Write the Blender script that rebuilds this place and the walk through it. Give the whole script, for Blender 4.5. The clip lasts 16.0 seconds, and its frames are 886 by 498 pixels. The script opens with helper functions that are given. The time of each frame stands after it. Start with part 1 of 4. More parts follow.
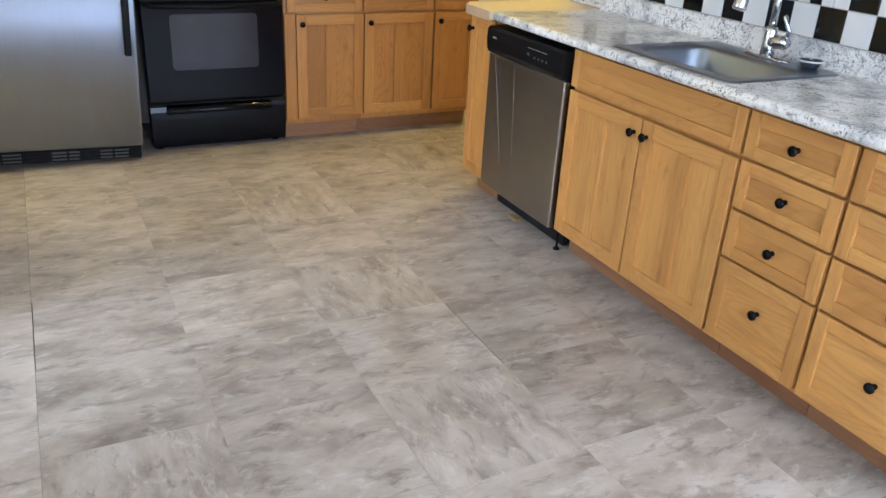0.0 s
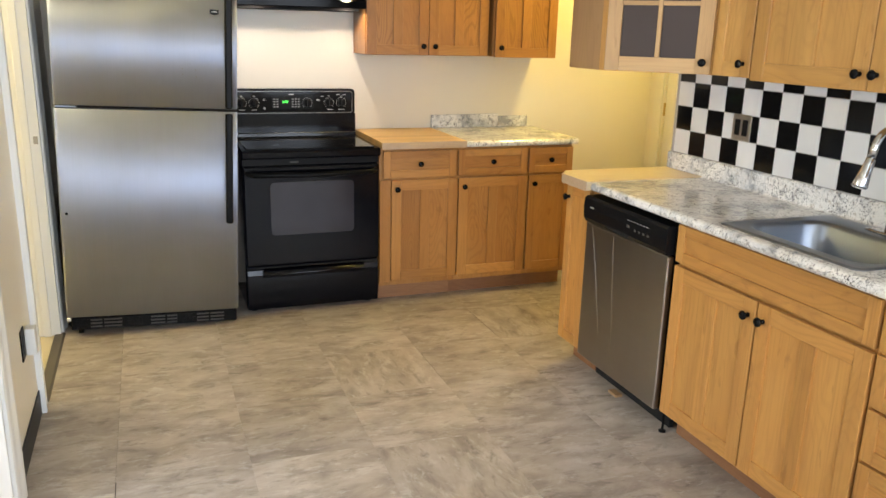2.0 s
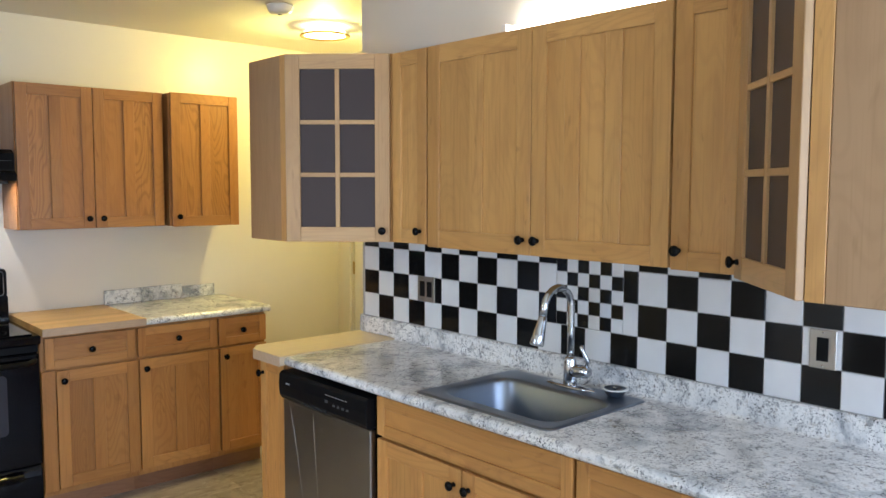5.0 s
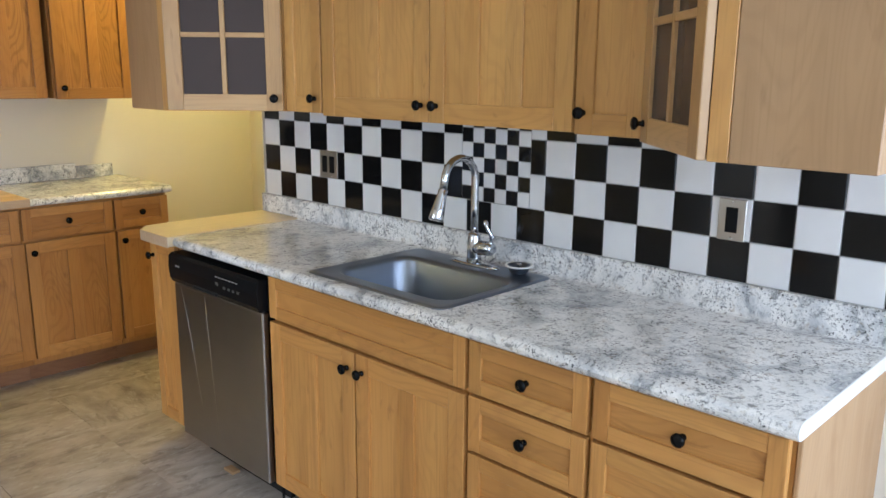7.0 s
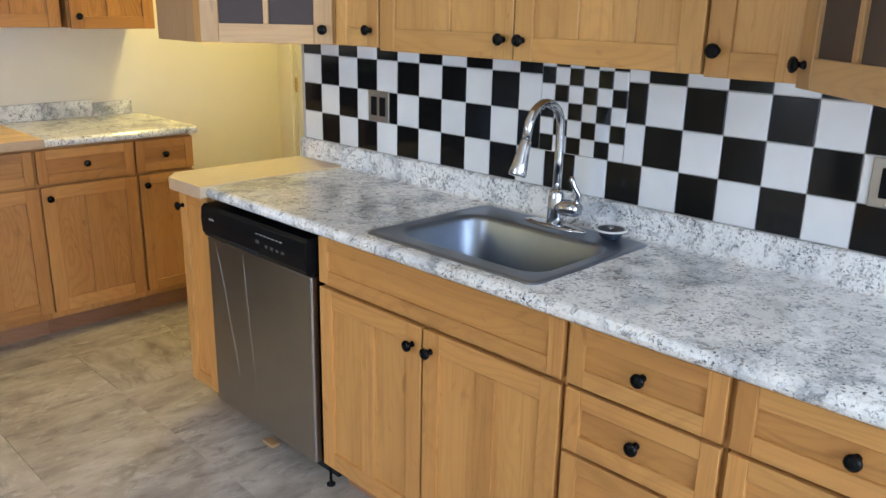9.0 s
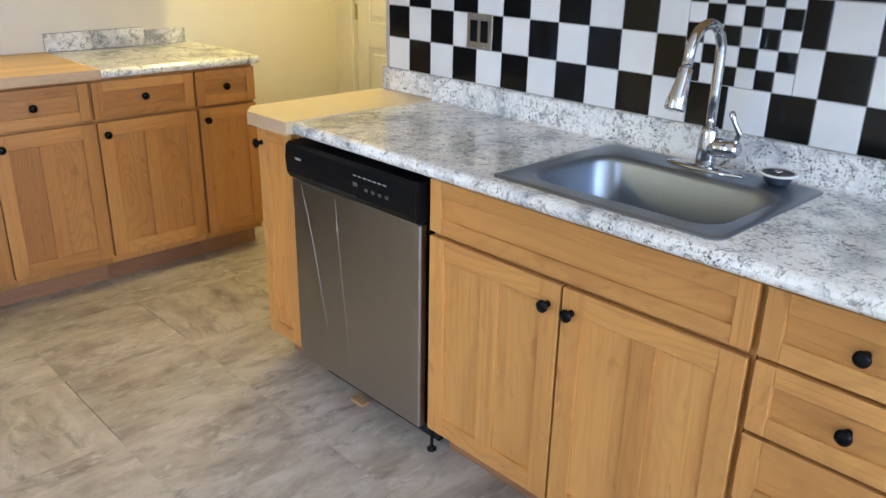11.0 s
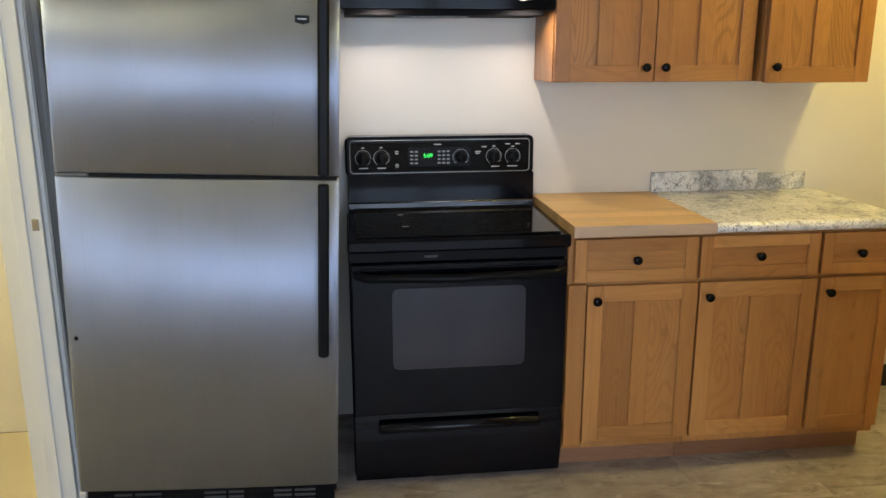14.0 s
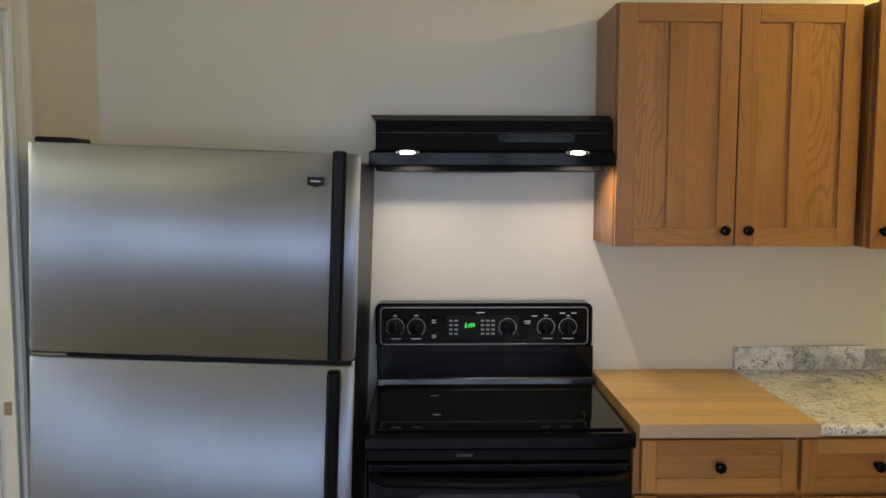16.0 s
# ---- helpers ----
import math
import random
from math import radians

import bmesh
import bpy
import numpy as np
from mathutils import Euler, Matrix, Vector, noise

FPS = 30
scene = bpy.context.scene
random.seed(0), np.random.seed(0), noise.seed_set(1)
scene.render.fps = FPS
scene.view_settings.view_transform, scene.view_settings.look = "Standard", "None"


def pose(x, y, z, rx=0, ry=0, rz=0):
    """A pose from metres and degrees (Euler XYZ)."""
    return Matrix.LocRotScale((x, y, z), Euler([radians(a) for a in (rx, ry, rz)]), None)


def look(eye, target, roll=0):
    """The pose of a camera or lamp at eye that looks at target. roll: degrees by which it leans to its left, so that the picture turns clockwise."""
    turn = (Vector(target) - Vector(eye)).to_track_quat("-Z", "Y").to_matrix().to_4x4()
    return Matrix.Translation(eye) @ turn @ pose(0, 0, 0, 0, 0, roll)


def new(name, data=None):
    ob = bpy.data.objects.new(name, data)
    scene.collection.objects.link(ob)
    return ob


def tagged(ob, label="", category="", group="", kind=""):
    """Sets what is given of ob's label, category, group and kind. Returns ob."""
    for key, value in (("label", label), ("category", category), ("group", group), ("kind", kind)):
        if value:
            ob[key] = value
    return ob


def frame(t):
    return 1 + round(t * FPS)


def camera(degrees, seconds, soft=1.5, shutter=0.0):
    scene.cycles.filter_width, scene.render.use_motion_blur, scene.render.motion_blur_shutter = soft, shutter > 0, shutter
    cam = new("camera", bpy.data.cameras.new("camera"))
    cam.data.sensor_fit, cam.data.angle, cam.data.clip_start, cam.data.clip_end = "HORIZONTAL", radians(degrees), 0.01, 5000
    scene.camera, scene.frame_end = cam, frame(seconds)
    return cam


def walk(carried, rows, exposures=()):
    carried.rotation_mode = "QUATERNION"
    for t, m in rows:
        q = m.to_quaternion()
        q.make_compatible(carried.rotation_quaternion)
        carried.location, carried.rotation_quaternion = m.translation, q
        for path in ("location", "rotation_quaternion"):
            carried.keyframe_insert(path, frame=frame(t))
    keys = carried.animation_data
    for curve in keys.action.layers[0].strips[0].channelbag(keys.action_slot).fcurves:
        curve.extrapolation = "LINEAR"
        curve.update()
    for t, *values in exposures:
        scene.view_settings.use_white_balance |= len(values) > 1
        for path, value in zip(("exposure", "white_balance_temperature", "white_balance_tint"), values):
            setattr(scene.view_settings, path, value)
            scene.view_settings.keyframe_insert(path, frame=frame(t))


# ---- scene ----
cam = camera(58.3, 16.0)

PATH = [
    (0, (-1.122, -4.42, 1.46), (-0.28, -2.814, 0.617), 3.3),
    (0.5, (-1.147, -4.388, 1.467), (-0.396, -2.738, 0.622), 3.5),
    (1, (-1.131, -4.35, 1.492), (-0.481, -2.65, 0.662), 2.4),
    (1.5, (-1.109, -4.29, 1.525), (-0.441, -2.541, 0.823), 2.3),
    (2, (-1.082, -4.248, 1.563), (-0.405, -2.443, 1.032), 1.5),
    (2.5, (-1.035, -4.215, 1.598), (-0.381, -2.365, 1.207), 0.9),
    (3, (-1.006, -4.171, 1.621), (-0.326, -2.314, 1.32), 1.0),
    (3.5, (-0.993, -4.139, 1.642), (-0.242, -2.299, 1.414), 0.5),
    (4, (-0.993, -4.128, 1.656), (-0.022, -2.389, 1.478), 0.0),
    (4.5, (-0.979, -4.118, 1.654), (0.179, -2.495, 1.495), 0.3),
    (5, (-0.954, -4.117, 1.642), (0.376, -2.632, 1.486), 0.1),
    (5.2, (-0.937, -4.115, 1.64), (0.449, -2.683, 1.48), 0.1),
    (7.3, (-0.645, -4.049, 1.548), (0.744, -2.685, 1.09), 0.3),
    (7.5, (-0.615, -4.015, 1.545), (0.760, -2.640, 1.078), 0.2),
    (8, (-0.601, -3.892, 1.556), (0.781, -2.53, 1.072), 0.5),
    (10.3, (-0.569, -3.465, 1.481), (0.735, -2.114, 0.794), 1.1),
    (10.5, (-0.576, -3.419, 1.475), (0.719, -2.059, 0.786), 1.0),
    (11, (-0.598, -3.31, 1.469), (0.693, -1.967, 0.741), 1.1),
    (11.5, (-0.668, -3.193, 1.48), (0.621, -1.856, 0.737), 1.7),
    (12, (-0.773, -3.064, 1.492), (0.297, -1.547, 0.747), 1.8),
    (12.5, (-0.793, -2.945, 1.494), (-0.04, -1.244, 0.76), 0.9),
    (13, (-0.684, -2.812, 1.494), (-0.311, -0.95, 0.866), -0.1),
    (13.5, (-0.622, -2.706, 1.517), (-0.346, -0.795, 0.996), 0.1),
    (14, (-0.615, -2.549, 1.527), (-0.386, -0.622, 1.044), -0.1),
    (14.5, (-0.62, -2.41, 1.562), (-0.395, -0.459, 1.184), 0.2),
    (15, (-0.582, -2.298, 1.595), (-0.341, -0.33, 1.334), 0.6),
    (15.5, (-0.509, -2.193, 1.601), (-0.326, -0.211, 1.404), 0.8),
    (16, (-0.458, -2.133, 1.622), (-0.413, -0.141, 1.451), 0.1),
]
EXPOSURES = [(0, 0.0, 6100, 10), (1, 0.02, 6900, 10), (2, 0.0, 7300, 10), (2.5, -0.07, 7300, 10), (3.5, -0.25, 6700, 10), (4.5, -0.34, 5950, 10), (5.2, -0.40, 5950, 10), (7.3, -0.36, 6200, 10),
             (8, -0.30, 6150, 10), (10.3, 0.01, 5850, 10), (11, 0.04, 5850, 10), (12, 0.03, 5800, 10), (12.5, 0.22, 5600, 10), (13.5, -0.20, 6000, 10), (14, -0.42, 6200, 10), (14.5, -0.66, 6350, 10), (15, -0.76, 6400, 10), (16, -0.92, 6450, 10)]
walk(cam, [(t, look(eye, target, roll)) for t, eye, target, roll in PATH], EXPOSURES)

# ---- light ----
world = bpy.data.worlds.new("world")
scene.world = world
world.use_nodes = True
wt = world.node_tree
sky = wt.nodes.new("ShaderNodeTexSky")
sky.sky_type = "NISHITA"
sky.sun_disc = False
sky.sun_elevation, sky.sun_rotation = radians(38), radians(200)
wt.nodes["Background"].inputs["Strength"].default_value = 0.10
wt.links.new(sky.outputs["Color"], wt.nodes["Background"].inputs["Color"])

# extents of the kitchen
WX, EX = -1.575, 1.335          # west wall, tiled east wall
NY, SY = 0.65, -6.0             # range wall, wall behind the walker
CEIL = 2.565
NOOK_X = 2.30                   # wall with the panelled door
TILE_END = -0.977               # where the tiled wall stops


def lamp(name, kind, m, energy, color, **more):
    data = bpy.data.lights.new(name, kind)
    data.energy, data.color = energy, color
    if kind == "AREA":
        data.shape, data.size, data.size_y = "RECTANGLE", more["w"], more["h"]
    if kind == "SPOT":
        data.spot_size, data.spot_blend, data.shadow_soft_size = radians(more["cone"]), more["blend"], more["soft"]
    if kind == "POINT":
        data.shadow_soft_size = more["soft"]
    if kind == "SUN":
        data.angle = radians(more["angle"])
    ob = new(name, data)
    ob.matrix_world = m
    return ob


DAY = (0.63, 0.765, 1.0)
WARM = (1.0, 0.83, 0.50)
# daylight in the openings of the windows
for wx in (-1.035, -0.105, 0.825):
    lamp("window_light", "AREA", look((wx, SY + 0.02, 1.40), (wx, 0, 1.2)), 44, DAY, w=0.80, h=1.55)
lamp("window_light", "AREA", look((EX - 0.02, -4.75, 1.5), (-1, -4.55, 0.9)), 27, DAY, w=1.05, h=1.25)
# lamp of an unseen hall window, added to brighten the sink-side fronts
lamp("window_light", "AREA", look((WX - 2.58, -2.5, 1.5), (0, -2.3, 1.2)), 125, DAY, w=1.4, h=1.3)
# lamps of the place
lamp("nook_bulb", "POINT", pose(1.66, -0.17, CEIL - 0.12), 48, (1.0, 0.80, 0.24), soft=0.06)
lamp("pantry_bulb", "POINT", pose(-2.6, -0.2, CEIL - 0.35), 50, (1.0, 0.90, 0.52), soft=0.10)
for hx in (-0.49, 0.03):
    lamp("hood_bulb", "SPOT", look((hx, 0.360, 1.684), (hx, 0.40, 0.9)), 9, (1.0, 0.88, 0.78), cone=168, blend=1.0, soft=0.006)


# ---- materials ----
def shader(name, rough=0.5, metal=0.0, color=(0.8, 0.8, 0.8)):
    mat = bpy.data.materials.new(name)
    mat.use_nodes = True
    b = mat.node_tree.nodes["Principled BSDF"]
    b.inputs["Base Color"].default_value = (*color, 1)
    b.inputs["Roughness"].default_value, b.inputs["Metallic"].default_value = rough, metal
    return mat, mat.node_tree, b


def coords(nt, scale, spread=0.0):
    """Object coordinates, stretched, and shifted at random for each object."""
    tc, mp = nt.nodes.new("ShaderNodeTexCoord"), nt.nodes.new("ShaderNodeMapping")
    nt.links.new(tc.outputs["Object"], mp.inputs["Vector"])
    mp.inputs["Scale"].default_value = scale
    if spread:
        info, mul = nt.nodes.new("ShaderNodeObjectInfo"), nt.nodes.new("ShaderNodeVectorMath")
        mul.operation = "MULTIPLY"
        mul.inputs[1].default_value = (spread, spread * 1.7, spread * 2.3)
        nt.links.new(info.outputs["Random"], mul.inputs[0])
        nt.links.new(mul.outputs[0], mp.inputs["Location"])
    return mp.outputs["Vector"]


def noise_tex(nt, vec, scale, detail=3.0, rough=0.5, distort=0.0):
    n = nt.nodes.new("ShaderNodeTexNoise")
    n.inputs["Scale"].default_value, n.inputs["Detail"].default_value = scale, detail
    n.inputs["Roughness"].default_value, n.inputs["Distortion"].default_value = rough, distort
    nt.links.new(vec, n.inputs["Vector"])
    return n.outputs["Fac"]


def ramp(nt, fac, *stops):
    r = nt.nodes.new("ShaderNodeValToRGB")
    while len(r.color_ramp.elements) < len(stops):
        r.color_ramp.elements.new(0.5)
    for e, (p, c) in zip(r.color_ramp.elements, stops):
        e.position, e.color = p, (*c, 1) if len(c) == 3 else c
    nt.links.new(fac, r.inputs["Fac"])
    return r.outputs["Color"]


def mix(nt, a, b, fac, how="MIX"):
    m = nt.nodes.new("ShaderNodeMix")
    m.data_type, m.blend_type = "RGBA", how
    for value, socket in ((fac, m.inputs["Factor"]), (a, m.inputs["A"]), (b, m.inputs["B"])):
        if isinstance(value, bpy.types.NodeSocket):
            nt.links.new(value, socket)
        elif isinstance(value, tuple):
            socket.default_value = (*value, 1)
        else:
            socket.default_value = value
    return m.outputs["Result"]


def bump(nt, b, height, strength, distance=0.002):
    n = nt.nodes.new("ShaderNodeBump")
    n.inputs["Strength"].default_value, n.inputs["Distance"].default_value = strength, distance
    nt.links.new(height, n.inputs["Height"])
    nt.links.new(n.outputs["Normal"], b.inputs["Normal"])


def set_color(nt, b, color):
    nt.links.new(color, b.inputs["Base Color"])


def rough_from(nt, b, fac, lo, hi):
    m = nt.nodes.new("ShaderNodeMapRange")
    m.inputs["To Min"].default_value, m.inputs["To Max"].default_value = lo, hi
    nt.links.new(fac, m.inputs["Value"])
    nt.links.new(m.outputs["Result"], b.inputs["Roughness"])


def wood(name, along, dark, mid, light, rough=0.36, figured=0.16, rings_n=150.0):
    """Finished wood with its grain along x or z of the board."""
    mat, nt, b = shader(name, rough)
    slow, fast = 1.1, 8.0
    s = (slow, fast, fast) if along == "x" else (fast, fast, slow)
    v = coords(nt, s, 37.0)
    broad = noise_tex(nt, v, 0.55, 2.5, 0.5, 0.6)
    rings = noise_tex(nt, v, 1.5, 4.0, 0.55, 1.6)
    s2 = (2.5, 160, 160) if along == "x" else (160, 160, 2.5)
    pores = noise_tex(nt, coords(nt, s2, 11.0), 1.0, 2.0)
    c1 = ramp(nt, broad, (0.28, mid), (0.72, light))
    c2 = mix(nt, c1, dark, ramp(nt, rings, (0.50, (0, 0, 0)), (0.82, (0.42, 0.42, 0.42))))
    c3 = mix(nt, c2, dark, ramp(nt, pores, (0.56, (0, 0, 0)), (0.75, (0.34, 0.34, 0.34))))
    # growth rings: contour lines of a slow noise
    flow = noise_tex(nt, coords(nt, (1.3, 6.0, 6.0) if along == "x" else (6.0, 6.0, 1.3), 53.0), 0.9, 1.5, 0.45, 0.3)
    times, wave = nt.nodes.new("ShaderNodeMath"), nt.nodes.new("ShaderNodeMath")
    times.operation, wave.operation = "MULTIPLY", "SINE"
    times.inputs[1].default_value = rings_n
    nt.links.new(flow, times.inputs[0])
    nt.links.new(times.outputs[0], wave.inputs[0])
    figure = ramp(nt, wave.outputs[0], (0.0, (0, 0, 0)), (1.0, (figured, figured, figured)))
    c3 = mix(nt, c3, dark, figure)
    spots = noise_tex(nt, coords(nt, (1.0, 3.2, 3.2) if along == "x" else (3.2, 3.2, 1.0), 71.0), 3.4, 3.0, 0.55, 2.2)
    c3 = mix(nt, c3, dark, ramp(nt, spots, (0.635, (0, 0, 0)), (0.73, (0.42, 0.42, 0.42))))
    info = nt.nodes.new("ShaderNodeObjectInfo")
    tone = ramp(nt, info.outputs["Random"], (0.0, (0.86, 0.83, 0.79)), (0.5, (1, 1, 1)), (1.0, (1.08, 1.07, 1.04)))
    set_color(nt, b, mix(nt, c3, tone, 1.0, "MULTIPLY"))
    rough_from(nt, b, rings, rough - 0.06, rough + 0.10)
    bump(nt, b, pores, 0.10, 0.0008)
    return mat


# one maple toned by run: stronger daylight on the sink side is in MAPLE
MAPLE = ((0.29, 0.112, 0.030), (0.545, 0.250, 0.068), (0.64, 0.335, 0.100))
HONEY = ((0.26, 0.100, 0.027), (0.460, 0.202, 0.056), (0.55, 0.275, 0.085))
wood_v = wood("maple_upright", "z", *MAPLE, 0.34, 0.09)
wood_fig = wood("figured_panel", "z", (0.20, 0.072, 0.018), (0.42, 0.182, 0.050), (0.50, 0.245, 0.076), 0.36, 0.20, 240.0)
wood_h = wood("maple_level", "x", *MAPLE)
honey_v = wood("honey_upright", "z", *HONEY, 0.34, 0.09)
honey_h = wood("honey_level", "x", *HONEY)
# paler again, with brighter light on the sink's wall cabinets in the colour
LIGHT = ((0.30, 0.135, 0.038), (0.55, 0.285, 0.084), (0.64, 0.365, 0.120))
light_v = wood("light_maple_upright", "z", *LIGHT, 0.34, 0.10)
light_h = wood("light_maple_level", "x", *LIGHT)
# browner finish, darkened further to put the range wall's dimmer light into it
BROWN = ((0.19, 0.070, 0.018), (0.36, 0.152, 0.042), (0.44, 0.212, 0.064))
PALE = ((0.34, 0.18, 0.075), (0.54, 0.325, 0.140), (0.63, 0.405, 0.190))
pale_v = wood("pale_maple_upright", "z", *PALE, 0.38, 0.08)
pale_h = wood("pale_maple_level", "x", *PALE)
brown_v = wood("brown_dimmed_upright", "z", *BROWN, 0.34, 0.12)
brown_h = wood("brown_dimmed_level", "x", *BROWN)
brown_fig = wood("brown_dimmed_figured", "z", (0.13, 0.045, 0.012), *BROWN[1:], 0.36, 0.34, 240.0)
wood_kick = wood("kick_board", "x", (0.20, 0.085, 0.04), (0.30, 0.14, 0.07), (0.36, 0.18, 0.09), 0.5)
wood_pale = wood("pale_panel", "z", (0.31, 0.172, 0.078), (0.41, 0.242, 0.116), (0.46, 0.285, 0.145), 0.42)
block_wood = wood("butcher_block", "x", (0.48, 0.25, 0.075), (0.66, 0.40, 0.135), (0.74, 0.50, 0.20), 0.38)
block_edge = wood("butcher_edge", "x", (0.38, 0.25, 0.15), (0.50, 0.35, 0.22), (0.57, 0.42, 0.29), 0.5)
oak = wood("oak_boards", "z", (0.36, 0.15, 0.04), (0.50, 0.25, 0.08), (0.56, 0.30, 0.10), 0.3)


def painted(name, color, rough, grain=0.06):
    mat, nt, b = shader(name, rough)
    big = noise_tex(nt, coords(nt, (1, 1, 1)), 1.3, 3.0)
    set_color(nt, b, ramp(nt, big, (0.3, tuple(c * 0.95 for c in color)), (0.7, color)))
    fine = noise_tex(nt, coords(nt, (1, 1, 1)), 90.0, 2.0)
    rough_from(nt, b, big, rough - 0.05, rough + 0.08)
    bump(nt, b, fine, grain, 0.0015)
    return mat


wall_paint = painted("cream_wall_paint", (0.80, 0.75, 0.65), 0.33)
nook_paint = wall_paint
ceil_paint = painted("ceiling_paint", (0.80, 0.77, 0.68), 0.6, 0.15)
trim_paint = painted("white_trim_paint", (0.80, 0.80, 0.78), 0.32, 0.04)
door_paint = painted("cream_door_paint", (0.80, 0.77, 0.68), 0.35, 0.04)
black_vinyl = painted("black_vinyl", (0.012, 0.012, 0.013), 0.45)

# laminate that looks like speckled granite
granite, nt, b = shader("granite_laminate", 0.16)
v = coords(nt, (1, 1, 1), 5.0)
cloud = noise_tex(nt, v, 5.5, 6.0, 0.66, 0.5)
base = ramp(nt, cloud, (0.36, (0.38, 0.395, 0.415)), (0.45, (0.70, 0.705, 0.695)), (0.53, (0.90, 0.89, 0.86)))
patch = noise_tex(nt, v, 34.0, 7.0, 0.75, 0.6)
c = mix(nt, base, (0.17, 0.175, 0.18), ramp(nt, patch, (0.53, (0, 0, 0)), (0.62, (0.80, 0.80, 0.80))))
tan = noise_tex(nt, coords(nt, (1, 1, 1), 9.0), 46.0, 5.0, 0.7)
c = mix(nt, c, (0.38, 0.31, 0.23), ramp(nt, tan, (0.57, (0, 0, 0)), (0.66, (0.6, 0.6, 0.6))))
spot = noise_tex(nt, v, 120.0, 5.0, 0.72)
zone = ramp(nt, noise_tex(nt, coords(nt, (1, 1, 1), 17.0), 13.0, 4.0, 0.6, 0.5), (0.42, (0.12, 0.12, 0.12)), (0.58, (1, 1, 1)))
c = mix(nt, c, (0.022, 0.024, 0.030), mix(nt, ramp(nt, spot, (0.54, (0, 0, 0)), (0.60, (0.95, 0.95, 0.95))), zone, 1.0, "MULTIPLY"))
pale = noise_tex(nt, coords(nt, (1, 1, 1), 3.0), 70.0, 5.0, 0.7)
c = mix(nt, c, (0.84, 0.83, 0.80), ramp(nt, pale, (0.55, (0, 0, 0)), (0.64, (0.75, 0.75, 0.75))))
set_color(nt, b, c)
rough_from(nt, b, patch, 0.12, 0.22)
bump(nt, b, spot, 0.05, 0.0005)

# stone-look vinyl tile of the floor
floor_mat, nt, b = shader("stone_vinyl", 0.42)
v = coords(nt, (1.0, 1.9, 1.0), 23.0)
cloud = noise_tex(nt, v, 4.2, 5.0, 0.62, 0.35)
vein = noise_tex(nt, coords(nt, (1.0, 2.4, 1.0), 41.0), 8.0, 7.0, 0.70, 0.6)
c = ramp(nt, cloud, (0.30, (0.250, 0.208, 0.172)), (0.50, (0.405, 0.348, 0.296)), (0.70, (0.52, 0.466, 0.414)))
c = mix(nt, c, (0.135, 0.110, 0.088), ramp(nt, vein, (0.53, (0, 0, 0)), (0.68, (0.62, 0.62, 0.62))))
light = noise_tex(nt, coords(nt, (1.0, 2.0, 1.0), 13.0), 11.0, 8.0, 0.72, 0.5)
c = mix(nt, c, (0.57, 0.54, 0.50), ramp(nt, light, (0.54, (0, 0, 0)), (0.66, (0.65, 0.65, 0.65))))
info = nt.nodes.new("ShaderNodeObjectInfo")
tone = ramp(nt, info.outputs["Random"], (0.0, (0.90, 0.895, 0.89)), (1.0, (1.08, 1.075, 1.07)))
set_color(nt, b, mix(nt, c, tone, 1.0, "MULTIPLY"))
rough_from(nt, b, vein, 0.34, 0.52)
bump(nt, b, vein, 0.22, 0.0015)
joint_mat = shader("dark_joint", 0.8, 0, (0.10, 0.088, 0.075))[0]

# glazed wall tiles and grout
def glazed(name, color):
    mat, nt, b = shader(name, 0.07)
    n = noise_tex(nt, coords(nt, (1, 1, 1), 7.0), 9.0, 2.0)
    set_color(nt, b, ramp(nt, n, (0.3, tuple(c * 0.93 for c in color)), (0.7, color)))
    rough_from(nt, b, n, 0.05, 0.13)
    bump(nt, b, n, 0.10, 0.002)
    return mat


tile_white = glazed("white_glaze", (0.80, 0.80, 0.79))
tile_black = glazed("black_glaze", (0.008, 0.0075, 0.007))
tile_black.node_tree.nodes["Principled BSDF"].inputs["Specular IOR Level"].default_value = 0.22
grout = painted("grey_grout", (0.42, 0.41, 0.39), 0.85, 0.3)


def brushed(name, color, along, rough, lines=None, relief=0.03, deep=0.0004):
    """Brushed steel with the brush lines along x or z."""
    mat, nt, b = shader(name, rough, 1.0, color)
    s = (1.5, 300, 420) if along == "x" else (420, 300, 1.5)
    n = noise_tex(nt, coords(nt, lines or s), 1.0, 3.0, 0.6)
    big = noise_tex(nt, coords(nt, (1, 1, 1)), 2.2, 4.0, 0.6)
    set_color(nt, b, mix(nt, ramp(nt, n, (0.3, tuple(c * 0.95 for c in color)), (0.7, color)), (0.90, 0.89, 0.88), ramp(nt, big, (0.35, (0.25, 0.25, 0.25)), (0.7, (1, 1, 1))), "MULTIPLY"))
    rough_from(nt, b, big, rough - 0.05, rough + 0.09)
    bump(nt, b, n, relief, deep)
    return mat


# neutral steel tinted blue: the windows' reflection is partly in the base colour
steel = brushed("brushed_steel", (0.52, 0.58, 0.72), "z", 0.56, (420, 300, 3), 0.04, 0.0003)
across = steel.node_tree.nodes.new("ShaderNodeTangent")
across.direction_type, across.axis = "RADIAL", "Z"
steel.node_tree.links.new(across.outputs[0], steel.node_tree.nodes["Principled BSDF"].inputs["Tangent"])
steel.node_tree.nodes["Principled BSDF"].inputs["Anisotropic"].default_value = 0.96
steel_dark = brushed("dishwasher_steel", (0.39, 0.37, 0.35), "x", 0.36)
upright = steel_dark.node_tree.nodes.new("ShaderNodeTangent")
upright.direction_type, upright.axis = "RADIAL", "Z"
satin = steel_dark.node_tree.nodes["Principled BSDF"]
steel_dark.node_tree.links.new(upright.outputs[0], satin.inputs["Tangent"])
